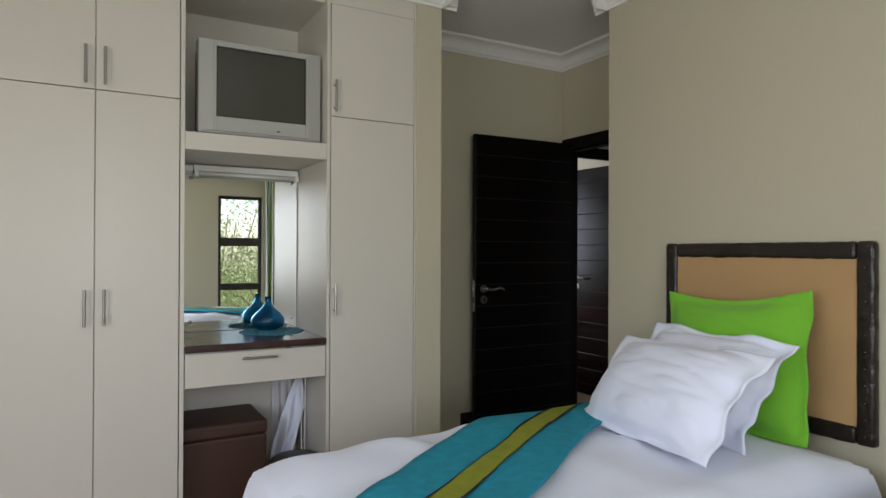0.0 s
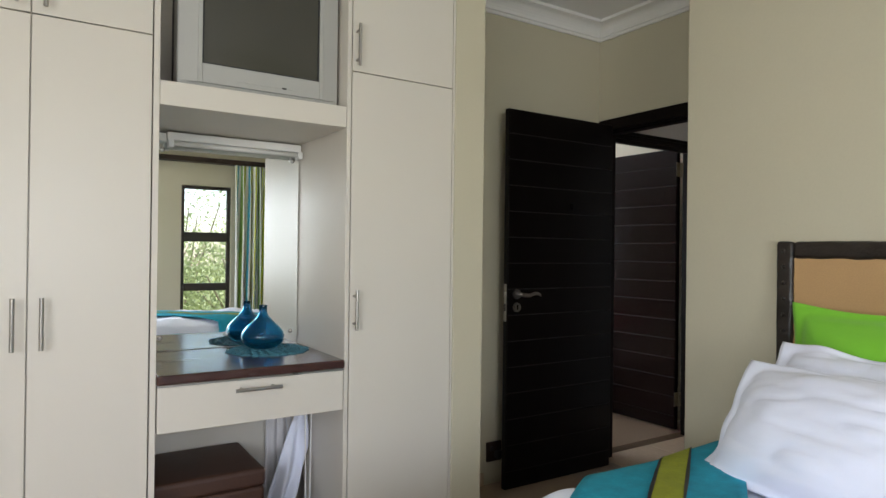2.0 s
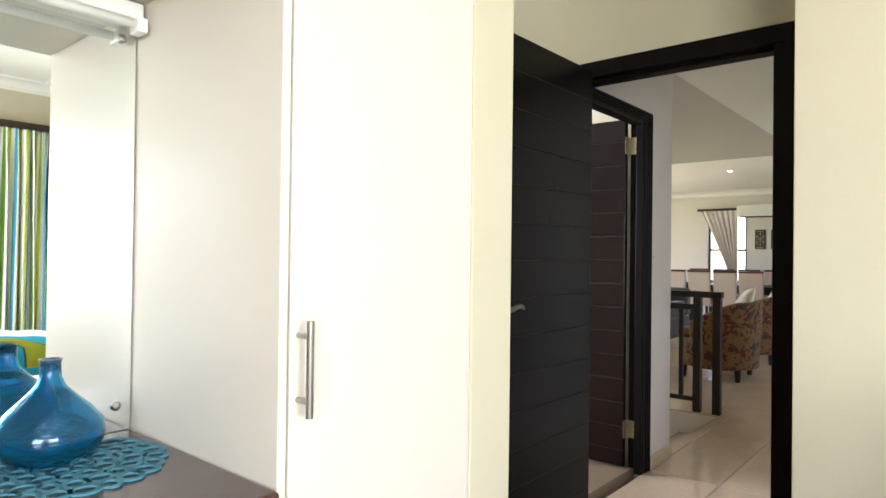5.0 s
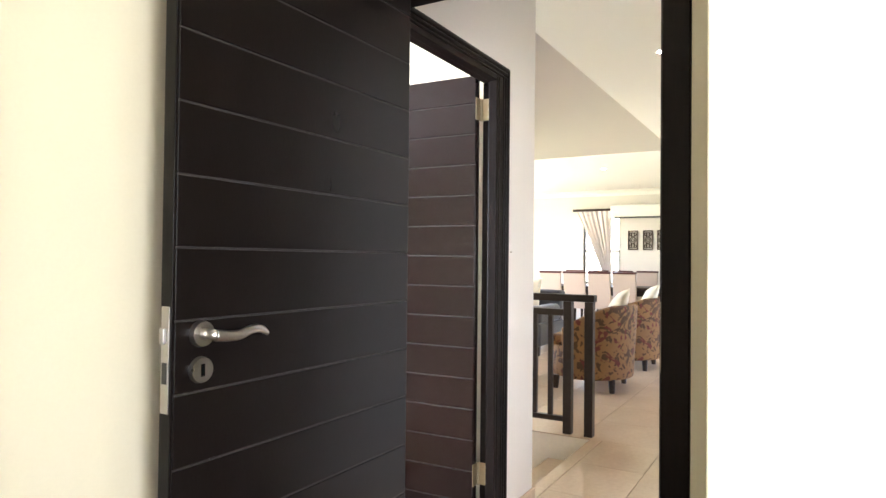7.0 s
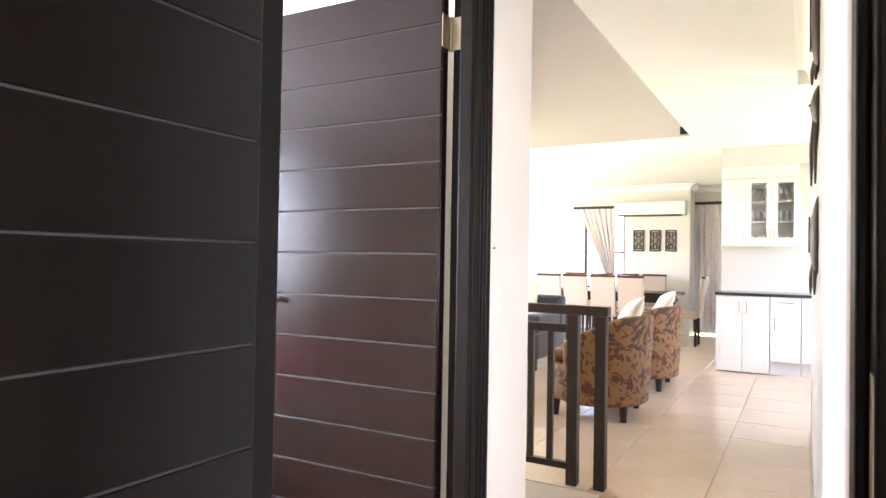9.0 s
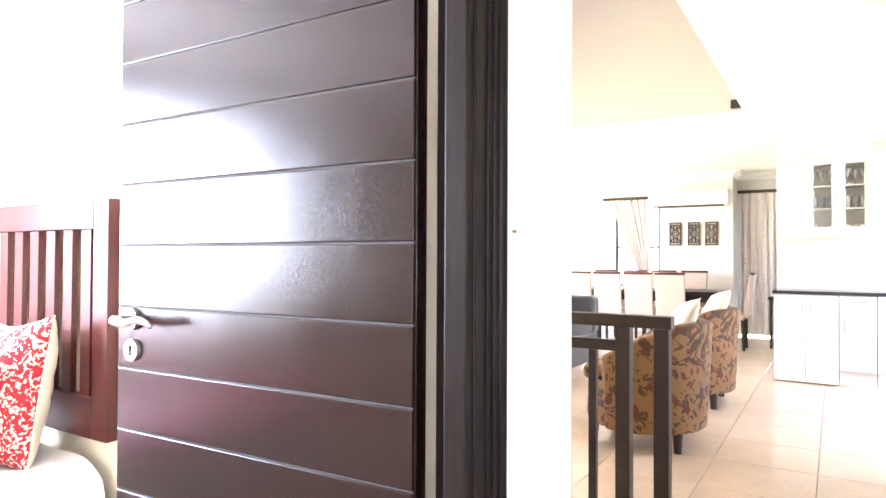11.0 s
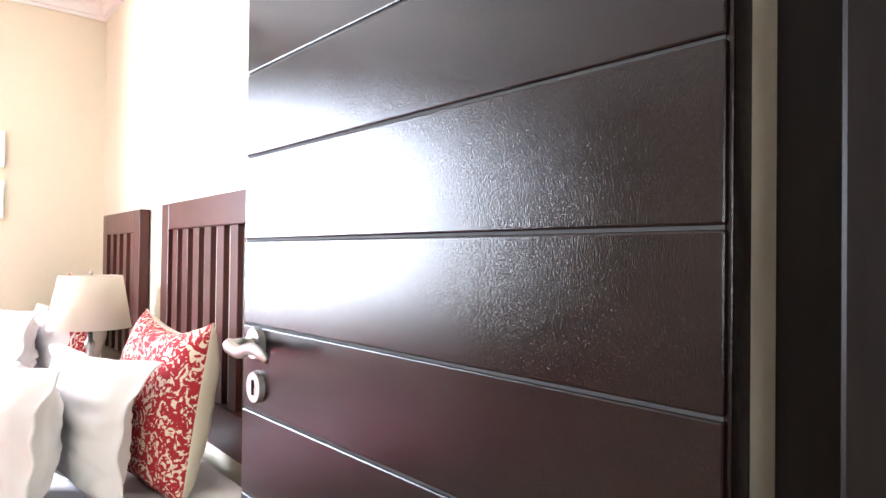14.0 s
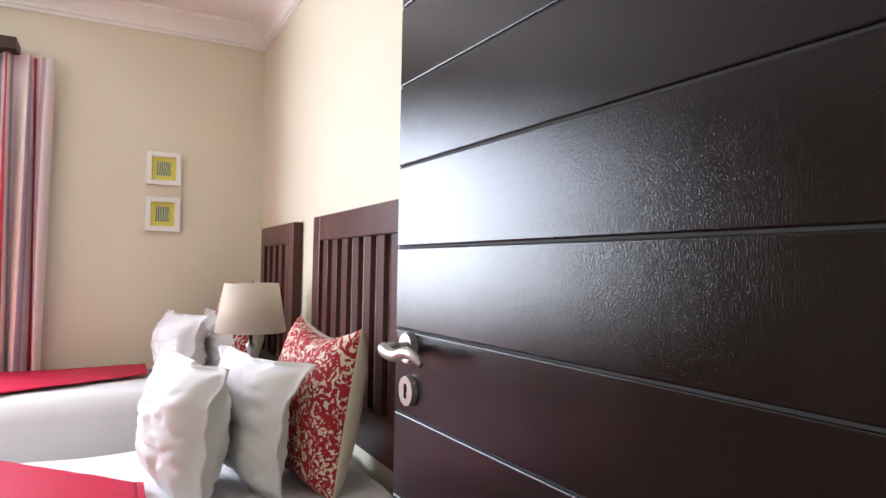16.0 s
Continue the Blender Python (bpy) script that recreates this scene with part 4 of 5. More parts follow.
# pillows lean against the headboard, which faces -x
def lean(x, y, z, tilt, turn=0):
    return Matrix.Translation((x, y, z)) @ Euler((0, radians(tilt), 0)).to_matrix().to_4x4() @ Euler((0, 0, radians(90 + turn))).to_matrix().to_4x4()


for dy, where in ((0.0, "near the door"), (-2.02, "near the window")):
    hb = thing("headboard", "tan suede headboard with a dark leather frame " + where, "headboard")
    y0, y1, z0, z1, fw = 1.676 + dy, 2.590 + dy, 0.600, 1.325, 0.063
    part("panel", box((2.700, y0 + fw - 0.004, z0 + fw - 0.004), (2.726, y1 - fw + 0.004, z1 - fw + 0.004), 0.006, 3), M_TAN, hb, "tan suede panel")
    for nm, lo, hi in (("stile", (2.688, y0, z0), (2.728, y0 + fw, z1)), ("stile", (2.688, y1 - fw, z0), (2.728, y1, z1)), ("rail", (2.688, y0 + fw, z1 - fw), (2.728, y1 - fw, z1)), ("rail", (2.688, y0 + fw, z0), (2.728, y1 - fw, z0 + fw))):
        bm = box(lo, hi, 0.014, 4)
        long_edges = [e for e in bm.edges if e.calc_length() > 0.3]
        bmesh.ops.subdivide_edges(bm, edges=long_edges, cuts=40, use_grid_fill=True)
        for v in bm.verts:
            if v.co.x < 2.72:
                k = noise.noise(v.co * 22) * 0.005 + noise.noise(v.co * 60) * 0.002
                v.co += Vector((k, k * 0.8, k * 0.6))
        strip = part(nm, bm, M_LEATHER, hb, "dark padded leather strip", smooth=True)
        if nm == "stile":
            for k in range(12):
                zk = z0 + 0.035 + k * (z1 - z0 - 0.07) / 11
                part("stud", lathe([(0.0075, 0.0), (0.0070, 0.003), (0.0040, 0.0055), (0.0, 0.0062)], n=12), M_LEATHER, strip, smooth=True).matrix_basis = pose(2.687, (lo[1] + hi[1]) / 2, zk, 0, -90, 0)

    bed = thing("bed", "single bed with a white duvet " + where, "bed")
    part("base", box((BX0 + 0.05, (BY0 + dy) + 0.05, 0.08), (BX1, (BY1 + dy) - 0.05, 0.33), 0.01), M_LEATHER, bed, "dark upholstered bed base")
    for x in (BX0 + 0.12, BX1 - 0.12):
        for y in ((BY0 + dy) + 0.12, (BY1 + dy) - 0.12):
            part("leg", tube((x, y, 0), (x, y, 0.08), 0.025), M_BLACKWOOD, bed)
    part("mattress", box((BX0 + 0.03, (BY0 + dy) + 0.03, 0.332), (BX1, (BY1 + dy) - 0.03, 0.585), 0.03, 3), M_LINEN, bed)


    solid("duvet", cover_mesh(BX0, BX1, (BY0 + dy), (BY1 + dy), BZ, 0.30, amp=0.018, open_end=False), M_LINEN, "white cotton duvet spread over the bed", "bedding", smooth=True)
    rn = thing("bed_runner", "turquoise felt bed runner with an olive stripe", "bed runner")


    for nm, xa, xb, mt, li in (("cloth", 0.77, 1.51, M_TURQ, 0.030), ("stripe", 1.10, 1.24, M_OLIVE, 0.035)):
        o = part(nm, runner(xa, xb, (BY0 + dy) - 0.01, (BY1 + dy) + 0.01, BZ, li, 0.24, 2.0, 1.48, 1.95 + dy, BX0 + 0.02), mt, rn, "olive stripe" if nm == "stripe" else "", smooth=True)
        md = o.modifiers.new("thick", "SOLIDIFY")
        md.thickness = 0.006 if nm == "cloth" else 0.002
    for off in (1.094, 1.240):
        part("seam", runner(off, off + 0.008, (BY0 + dy) - 0.01, (BY1 + dy) + 0.01, BZ, 0.0365, 0.24, 2.0, 1.48, 1.95 + dy, BX0 + 0.02), M_BLACK, rn, "dark stitched seam")

    if dy == 0:
        solid("cushion", moved(cushion_mesh(0.56, 0.49, 0.17, 0.042, 5, sag=0.035, flop=0.02, soft=0.03), lean(2.505, 2.115 + dy, 0.570, 8) @ Matrix.Rotation(radians(3.5), 4, "Y")), M_GREEN, "lime green cotton cushion with a flat border", "cushion", smooth=True)
        solid("pillow", moved(cushion_mesh(0.58, 0.33, 0.19, 0.045, 8, wrinkle=0.008, flop=0.02, soft=0.0, wave=1.0), lean(2.20, 2.135 + dy, 0.63, 34, -6) @ Matrix.Rotation(radians(-4), 4, "Y")), M_LINEN, "white cotton pillow with a flanged border", "pillow", "bed pillows", smooth=True)
        solid("pillow", moved(cushion_mesh(0.65, 0.33, 0.21, 0.045, 9, wrinkle=0.009, flop=0.03, soft=0.0, wave=0.7), lean(1.965, 2.105 + dy, 0.625, 40, -10) @ Matrix.Rotation(radians(-4), 4, "Y")), M_LINEN, "plump white cotton pillow with a flanged border", "pillow", "bed pillows", smooth=True)


ns = thing("nightstand", "dark wooden nightstand beside the bed", "nightstand")
part("top", box((2.26, 0.86, 0.535), (2.70, 1.47, 0.56), 0.004), M_BLACKWOOD, ns)
part("body", box((2.28, 0.88, 0.06), (2.69, 1.45, 0.534), 0.004), M_BLACKWOOD, ns)
part("drawer", box((2.268, 0.90, 0.34), (2.279, 1.43, 0.52), 0.003), M_BLACKWOOD, ns)
part("plinth", box((2.30, 0.90, 0.0), (2.68, 1.43, 0.059)), M_BLACKWOOD, ns)

# window with curtain, seen in the mirror
wd = thing("window_1", "narrow three-light window with a dark bronze frame", "window", kind="structure")
for nm, lo, hi in (("frame", (1.712, -1.08, 0.282), (1.752, -1.03, 1.993)), ("frame", (2.222, -1.08, 0.282), (2.263, -1.03, 1.993)), ("frame", (1.753, -1.08, 1.955), (2.221, -1.03, 1.993)), ("frame", (1.753, -1.08, 0.282), (2.221, -1.03, 0.325)),
                   ("transom", (1.753, -1.08, 1.352), (2.221, -1.025, 1.460)), ("transom", (1.753, -1.08, 0.787), (2.221, -1.025, 0.873))):
    part(nm, box(lo, hi, 0.003), M_ALU, wd)
for za, zb in ((0.326, 0.786), (0.874, 1.351), (1.461, 1.954)):
    p = part("pane", box((1.754, -1.058, za), (2.220, -1.052, zb)), M_GLASS, wd)
    p.visible_shadow = False
part("sill", box((1.66, -0.979, 0.255), (2.32, -0.93, 0.279), 0.004), M_WALL, wd)
cu = thing("curtain", "green and blue striped curtain drawn aside on a dark pelmet", "curtain")
o = part("drape", curtain_mesh(2.27, 2.70, -0.875, 0.05, 2.245, 6, 0.05, 1.36, 2), M_STRIPE_A, cu, smooth=True)
part("pelmet", box((1.22, -0.97, 2.246), (2.725, -0.83, 2.30), 0.004), M_BLACKWOOD, cu, "dark wooden curtain rail")

# garden outside the windows
structure("ground", box((-60, -60, -0.6), (60, 60, -0.55)), M_SOIL, "rough green garden ground", "ground")


def bush(name, center, radius, count, seed, label):
    rng = random.Random(seed)
    bm = bmesh.new()
    for _ in range(count):
        d = Vector((rng.gauss(0, 1), rng.gauss(0, 1), rng.gauss(0, 1))).normalized() * radius * rng.uniform(0.35, 1.0) ** 0.6
        p = Vector(center) + Vector((d.x, d.y * 0.7, d.z))
        if p.z < -0.5:
            continue
        s = rng.uniform(0.014, 0.034)
        a = Vector((rng.gauss(0, 1), rng.gauss(0, 1), rng.gauss(0, 1))).normalized()
        b = a.cross(Vector((rng.gauss(0, 1), rng.gauss(0, 1), rng.gauss(0, 1)))).normalized()
        v = [bm.verts.new(p + a * s * 1.6), bm.verts.new(p + b * s * 0.6), bm.verts.new(p - a * s * 1.6), bm.verts.new(p - b * s * 0.6)]
        bm.faces.new(v)
    t = thing(name, label, "shrub")
    part("crown", bm, M_LEAF, t)
    bm = bmesh.new()
    for _ in range(9):
        q = Vector(center) + Vector((rng.gauss(0, 0.4), rng.gauss(0, 0.3), rng.uniform(0.2, 0.8))) * radius
        add_tube(bm, (center[0] + rng.gauss(0, 0.1), center[1] + rng.gauss(0, 0.1), -0.56), q, 0.035, 0.01, 6)
    part("branch", bm, M_BARK, t)


for k, (x, y, z, r) in enumerate(((1.6, -4.6, 0.6, 1.5), (3.6, -4.4, 0.5, 1.4), (-0.4, -5.2, 0.7, 1.6), (5.6, -5.2, 0.8, 1.7), (2.6, -6.6, 1.4, 2.2), (7.8, -6.0, 1.2, 1.9))):
    bush("shrub", (x, y, z), r, 8500, 40 + k, "leafy green garden shrub outside the window")

# side window of the bedroom, behind the walk: unseen, added for the fill light
wd = thing("window_2", "added unseen side window with a dark bronze frame", "window", kind="structure")
for lo, hi in (((-1.47, -0.4, 0.8), (-1.43, -0.35, 2.1)), ((-1.47, 1.55, 0.8), (-1.43, 1.6, 2.1)), ((-1.47, -0.35, 0.8), (-1.43, 1.55, 0.85)), ((-1.47, -0.35, 2.05), (-1.43, 1.55, 2.1)), ((-1.47, 0.58, 0.85), (-1.43, 0.62, 2.05))):
    part("frame", box(lo, hi, 0.003), M_ALU, wd)

# Unseen window frame added round the south fill lamp.
wd = thing("window_6", "added unseen bedroom window with a dark bronze frame beside the narrow one", "window", kind="structure")
for lo, hi in (((-0.42, -1.08, 0.83), (-0.37, -1.03, 2.07)), ((0.97, -1.08, 0.83), (1.02, -1.03, 2.07)), ((-0.37, -1.08, 0.83), (0.97, -1.03, 0.88)), ((-0.37, -1.08, 2.02), (0.97, -1.03, 2.07)), ((0.28, -1.08, 0.88), (0.32, -1.03, 2.02))):
    part("frame", box(lo, hi, 0.003), M_ALU, wd)

# ---- twin bedroom ----
def slat_headboard(y0, y1, zb, zt, label):
    """A hung headboard of upright slats, its face towards -x."""
    h = thing("headboard", label, "headboard", "slatted headboards")
    xa, xb = 4.466, 4.505
    st = 0.085
    part("stile", box((xa, y0, zb), (xb, y0 + st, zt), 0.003), M_MAHOG, h)
    part("stile", box((xa, y1 - st, zb), (xb, y1, zt), 0.003), M_MAHOG, h)
    part("rail", box((xa, y0 + st, zt - 0.095), (xb, y1 - st, zt), 0.003), M_MAHOG, h)
    part("rail", box((xa, y0 + st, zb), (xb, y1 - st, zb + 0.13), 0.003), M_MAHOG, h)
    n = int((y1 - y0 - 2 * st) / 0.108)
    step = (y1 - y0 - 2 * st) / n
    for i in range(n):
        a = y0 + st + step * i + step * 0.5 - 0.029
        part("slat", box((xa + 0.008, a, zb + 0.13), (xb - 0.012, a + 0.058, zt - 0.095), 0.002), M_MAHOG, h)
    return h


slat_headboard(5.50, 6.445, 0.61, 1.372, "reddish mahogany slatted headboard hung behind the near bed")
slat_headboard(6.755, 7.425, 0.61, 1.372, "reddish mahogany slatted headboard by the corner")


def twin_bed(y0, y1, label, seed, run, top):
    b = thing("bed", label, "bed", "twin beds")
    x0, x1 = 2.52, 4.46
    part("base", box((x0 + 0.04, y0 + 0.03, 0.06), (x1, y1 - 0.03, 0.30), 0.01), M_CREAMCLOTH, b)
    for x in (x0 + 0.12, x1 - 0.12):
        for y in (y0 + 0.12, y1 - 0.12):
            part("leg", tube((x, y, 0), (x, y, 0.06), 0.025), M_BLACKWOOD, b)
    part("mattress", box((x0 + 0.02, y0 + 0.02, 0.302), (x1, y1 - 0.02, top - 0.04), 0.03, 3), M_LINEN, b)
    solid("duvet", cover_mesh(x0, x1, y0, y1, top, 0.34, amp=0.010, seed=seed), M_LINEN_TONED, "white cotton duvet tucked over a twin bed", "bedding", smooth=True)
    r = thing("bed_runner", "crimson silk runner across the twin bed", "bed runner", "twin bed runners")
    for nm, xa, xb, li in (("cloth", 2.60, run[2], 0.024), ("hem", run[2] - 0.012, run[2] + 0.004, 0.0265)):
        o = part(nm, thrown_runner(xa, xb, run[0], run[1], y0, y1, top, li, 5.0 + seed), M_REDRUN, r, smooth=True)
        md = o.modifiers.new("thick", "SOLIDIFY")
        md.thickness = 0.004


twin_bed(5.50, 6.42, "single twin bed with white linen near the door", 11.0, (lambda x: 5.51, lambda x: max(5.8, min(6.41, 6.29 - (x - 3.47))), 3.85), 0.555)
twin_bed(6.86, 7.62, "single twin bed with white linen by the far wall", 17.0, (lambda x: max(6.87, 6.98 + 0.48 * (x - 3.38)), lambda x: 7.61, 3.92), 0.64)
for y, zb, k, dx in ((5.85, 0.545, 0, 0.0), (7.18, 0.625, 1, 0.11)):
    bm = cushion_mesh(0.47, 0.48, 0.20, 0.0, 21 + k, sag=0.045, soft=0.03)
    o = solid("cushion", moved(bm, lean(4.275, y, zb, 9, 6)), M_REDCUSH, "red and white damask cushion with a cream back", "cushion", "damask cushions", smooth=True)
    o.data.materials.append(M_CREAMCLOTH)
    for f in o.data.polygons:
        f.material_index = 1 if f.index >= 44 * 44 else 0
    solid("pillow", moved(cushion_mesh(0.44, 0.33 - 0.05 * k, 0.15, 0.028, 31 + k, wrinkle=0.010, sag=0.01, flop=0.085 if k == 0 else 0.02, wave=0.8, soft=0.07), lean(4.115 + dx, y + 0.03, zb, 3, 10)), M_LINEN_TONED, "white cotton pillow standing upright", "pillow", "twin bed pillows", smooth=True)
    solid("pillow", moved(cushion_mesh(0.44, 0.34 - 0.05 * k, 0.21, 0.022, 35 + k, wrinkle=0.013, sag=0.01, flop=0.05, wave=1.8, soft=0.07), lean(3.935 + dx, y + 0.03, zb, 3, 8)), M_LINEN_TONED, "plump white cotton pillow standing upright", "pillow", "twin bed pillows", smooth=True)

nt2 = thing("nightstand", "mahogany nightstand between the twin beds", "nightstand")
part("top", box((4.10, 6.46, 0.545), (4.50, 6.82, 0.565), 0.004), M_MAHOG, nt2)
part("body", box((4.12, 6.475, 0.05), (4.49, 6.805, 0.544), 0.003), M_MAHOG, nt2)
part("drawer", box((4.108, 6.49, 0.36), (4.119, 6.79, 0.53), 0.002), M_MAHOG, nt2)
part("plinth", box((4.14, 6.49, 0.0), (4.48, 6.79, 0.049)), M_MAHOG, nt2)
lamp = thing("table_lamp", "bedside lamp with an ivory tapered shade", "lamp")
LX, LY = 4.275, 6.66
part("base", lathe([(0, 0.0), (0.058, 0.0), (0.060, 0.012), (0.04, 0.022), (0.02, 0.035), (0.016, 0.06), (0.026, 0.10), (0.028, 0.14), (0.020, 0.20), (0.012, 0.26), (0.018, 0.27), (0.018, 0.285), (0.010, 0.295), (0.010, 0.36), (0, 0.36)], (LX, LY, 0.565), 28), M_STEEL, lamp, "turned antique silver base", smooth=True)
part("shade", lathe([(0.141, 0.0), (0.143, 0.0), (0.108, 0.198), (0.106, 0.198), (0.141, 0.0)], (LX, LY, 0.905), 48), M_SHADE, lamp, "ivory fabric shade", smooth=True)
part("finial", lathe([(0, 0), (0.006, 0.0), (0.008, 0.010), (0.004, 0.018), (0, 0.02)], (LX, LY, 1.103), 16), M_STEEL, lamp)
bm = bmesh.new()
for a in range(3):
    add_tube(bm, (LX, LY, 1.099), (LX + 0.107 * math.cos(a * 2.1), LY + 0.107 * math.sin(a * 2.1), 1.100), 0.002, None, 6)
part("spider", bm, M_STEEL, lamp)


def framed_print(x0, x1, z0, z1, label):
    p = thing("picture", label, "picture", "framed leaf prints")
    y = 7.658
    f = 0.026
    for lo, hi in (((x0, z0), (x0 + f, z1)), ((x1 - f, z0), (x1, z1)), ((x0 + f, z0), (x1 - f, z0 + f)), ((x0 + f, z1 - f), (x1 - f, z1))):
        part("frame", box((lo[0], y - 0.03, lo[1]), (hi[0], y, hi[1]), 0.002), M_WHITE, p, "white frame")
    part("mount", box((x0 + f, y - 0.012, z0 + f), (x1 - f, y - 0.003, z1 - f)), M_YELLOW, p, "yellow mount")
    c = 0.050
    part("print", box((x0 + c, y - 0.015, z0 + c), (x1 - c, y - 0.0121, z1 - c)), M_LEAFPRINT, p, "green leaf print")


framed_print(3.906, 4.076, 1.595, 1.770, "white framed leaf print with yellow mount, upper")
framed_print(3.906, 4.076, 1.350, 1.530, "white framed leaf print with yellow mount, lower")
cu = thing("curtain", "red and plum striped curtain on a dark pelmet", "curtain")
part("drape", curtain_mesh(2.98, 3.475, 7.575, 0.05, 2.165, 6, 0.055, 1.44, 9), M_STRIPE_B, cu, smooth=True)
part("pelmet", box((0.7, 7.50, 2.166), (3.335, 7.655, 2.225), 0.004), M_BLACKWOOD, cu, "dark wooden pelmet")

# ---- hall and stairs: rail ----
rl = thing("stair_rail", "dark stained wooden guard rail beside the stairs", "railing")
for y in (4.132, 4.283):
    part("post", box((5.895, y, 0.0), (5.955, y + 0.058, 0.915), 0.003), M_BLACKWOOD, rl)
part("top_rail", box((5.890, 4.122, 0.916), (5.960, 6.6, 0.965), 0.004), M_BLACKWOOD, rl)
part("middle_rail", box((5.905, 4.341, 0.815), (5.945, 6.6, 0.860), 0.003), M_BLACKWOOD, rl)
part("bottom_rail", box((5.905, 4.341, 0.080), (5.945, 6.6, 0.115), 0.003), M_BLACKWOOD, rl)
for k in range(18):
    y = 4.425 + 0.115 * k
    part("baluster", box((5.910, y, 0.1155), (5.940, y + 0.032, 0.8145), 0.002), M_BLACKWOOD, rl)
part("post", box((5.895, 6.6, 0.0), (5.955, 6.66, 0.965), 0.003), M_BLACKWOOD, rl)


def tub_chair(label, m, seed):
    """An armchair with a curved back, facing +y in its own frame."""
    c = thing("tub_chair", label, "armchair", "tub chairs", at=m)

    def shell(u, v):
        a = radians(-205 + 230 * u)
        lean_out = 1 + 0.09 * v
        r = 0.405 * lean_out
        arm = abs(u - 0.5) * 2
        top = 0.79 - 0.21 * max(0, (arm - 0.35) / 0.65) ** 1.5
        z = 0.115 + (top - 0.115) * v
        return (r * math.cos(a) * 1.02, r * math.sin(a) * 0.98, z)
    bm = sheet(40, 12, shell)
    o = part("back", bm, M_TUB, c, smooth=True)
    s = o.modifiers.new("thick", "SOLIDIFY")
    s.thickness, s.offset = 0.09, -1
    bv = o.modifiers.new("round", "BEVEL")
    bv.width, bv.segments = 0.022, 3
    bm = lathe([(0, 0.118), (0.36, 0.118), (0.37, 0.16), (0.36, 0.40), (0, 0.40)], n=32)
    part("seat_base", bm, M_TUB, c, smooth=False)
    part("seat", box((-0.27, -0.25, 0.40), (0.27, 0.34, 0.50), 0.04, 4), M_TUB, c, smooth=True)
    for sx in (-1, 1):
        for sy in (-1, 1):
            part("leg", tube((sx * 0.272, sy * 0.262, 0.0), (sx * 0.268, sy * 0.258, 0.125), 0.024, 0.033, 16), M_BLACKWOOD, c)
    return c


tub_chair("brown damask tub chair beside the stair rail", pose(7.67, 4.68, 0, 0, 0, 3), 1)
tub_chair("brown damask tub chair farther along the lounge", pose(9.04, 4.68, 0, 0, 0, 2), 2)
for x, k in ((7.80, 0), (9.20, 1)):
    solid("cushion", moved(cushion_mesh(0.46, 0.46, 0.14, 0.0, 51 + k), Matrix.Translation((x, 4.58, 0.50)) @ Euler((radians(26), 0, radians(20))).to_matrix().to_4x4() @ Euler((0, radians(9), 0)).to_matrix().to_4x4()), M_CREAMCLOTH, "cream cushion resting in the tub chair", "cushion", "tub chair cushions", smooth=True)

sf = thing("sofa", "charcoal upholstered sofa behind the rail", "sofa")
part("base", box((9.1, 5.75, 0.12), (10.0, 7.6, 0.40), 0.03, 3), M_GREY, sf)
part("backrest", box((9.86, 5.75, 0.401), (10.06, 7.6, 0.80), 0.05, 4), M_GREY, sf)
for y in (5.75, 7.42):
    part("armrest", box((9.1, y, 0.401), (9.85, y + 0.18, 0.62), 0.05, 4), M_GREY, sf)
for y in (5.94, 6.68):
    part("seat", box((9.08, y, 0.401), (9.85, y + 0.73, 0.52), 0.04, 4), M_GREY, sf)
for x in (9.16, 9.94):
    for y in (5.81, 7.54):
        part("leg", box((x - 0.03, y - 0.03, 0), (x + 0.03, y + 0.03, 0.119), 0.003), M_BLACKWOOD, sf)
for y in (6.22, 7.0):
    solid("cushion", moved(cushion_mesh(0.46, 0.44, 0.14, 0.0, int(y * 10)), lean(9.66, y, 0.525, 14)), M_CREAMCLOTH, "cream cushion on the charcoal sofa", "cushion", "sofa cushions", smooth=True)
ot = thing("ottoman", "low charcoal upholstered footstool in the lounge", "ottoman")
part("body", box((7.3, 6.1, 0.10), (8.3, 6.9, 0.42), 0.04, 4), M_GREY, ot)
for x in (7.36, 8.24):
    for y in (6.16, 6.84):
        part("leg", box((x - 0.03, y - 0.03, 0), (x + 0.03, y + 0.03, 0.099), 0.003), M_BLACKWOOD, ot)

# ---- dining ----
dt = thing("dining_table", "long dark wooden dining table", "table")
part("tabletop", box((12.25, 4.86, 0.72), (13.15, 7.3, 0.765), 0.005), M_BLACKWOOD, dt)
part("apron", box((12.33, 4.94, 0.62), (13.07, 7.22, 0.719), 0.003), M_BLACKWOOD, dt)
for x in (12.36, 12.96):
    for y in (4.98, 7.10):
        part("leg", box((x, y, 0), (x + 0.08, y + 0.08, 0.619), 0.004), M_BLACKWOOD, dt)


def dining_chair(m):
    """A high-backed chair facing +x in its own frame."""
    c = thing("dining_chair", "high-backed cream suede dining chair with dark wood", "chair", "chairs round the dining table", at=m)
    back = Matrix.Translation((-0.22, 0, 0.44)) @ Euler((0, radians(-8), 0)).to_matrix().to_4x4()
    part("backrest", moved(box((-0.03, -0.185, 0.0), (0.02, 0.185, 0.56), 0.012, 3), back), M_CHAIRCLOTH, c)
    part("top_rail", moved(box((-0.034, -0.192, 0.561), (0.024, 0.192, 0.590), 0.006), back), M_MAHOG, c, "dark wooden top rail")
    part("seat", box((-0.21, -0.19, 0.40), (0.21, 0.19, 0.485), 0.02, 3), M_CHAIRCLOTH, c)
    for sx in (-0.19, 0.20):
        for sy in (-0.16, 0.16):
            part("leg", tube((sx * 1.06, sy, 0), (sx, sy, 0.40), 0.017, 0.026, 4), M_BLACKWOOD, c)
    return c


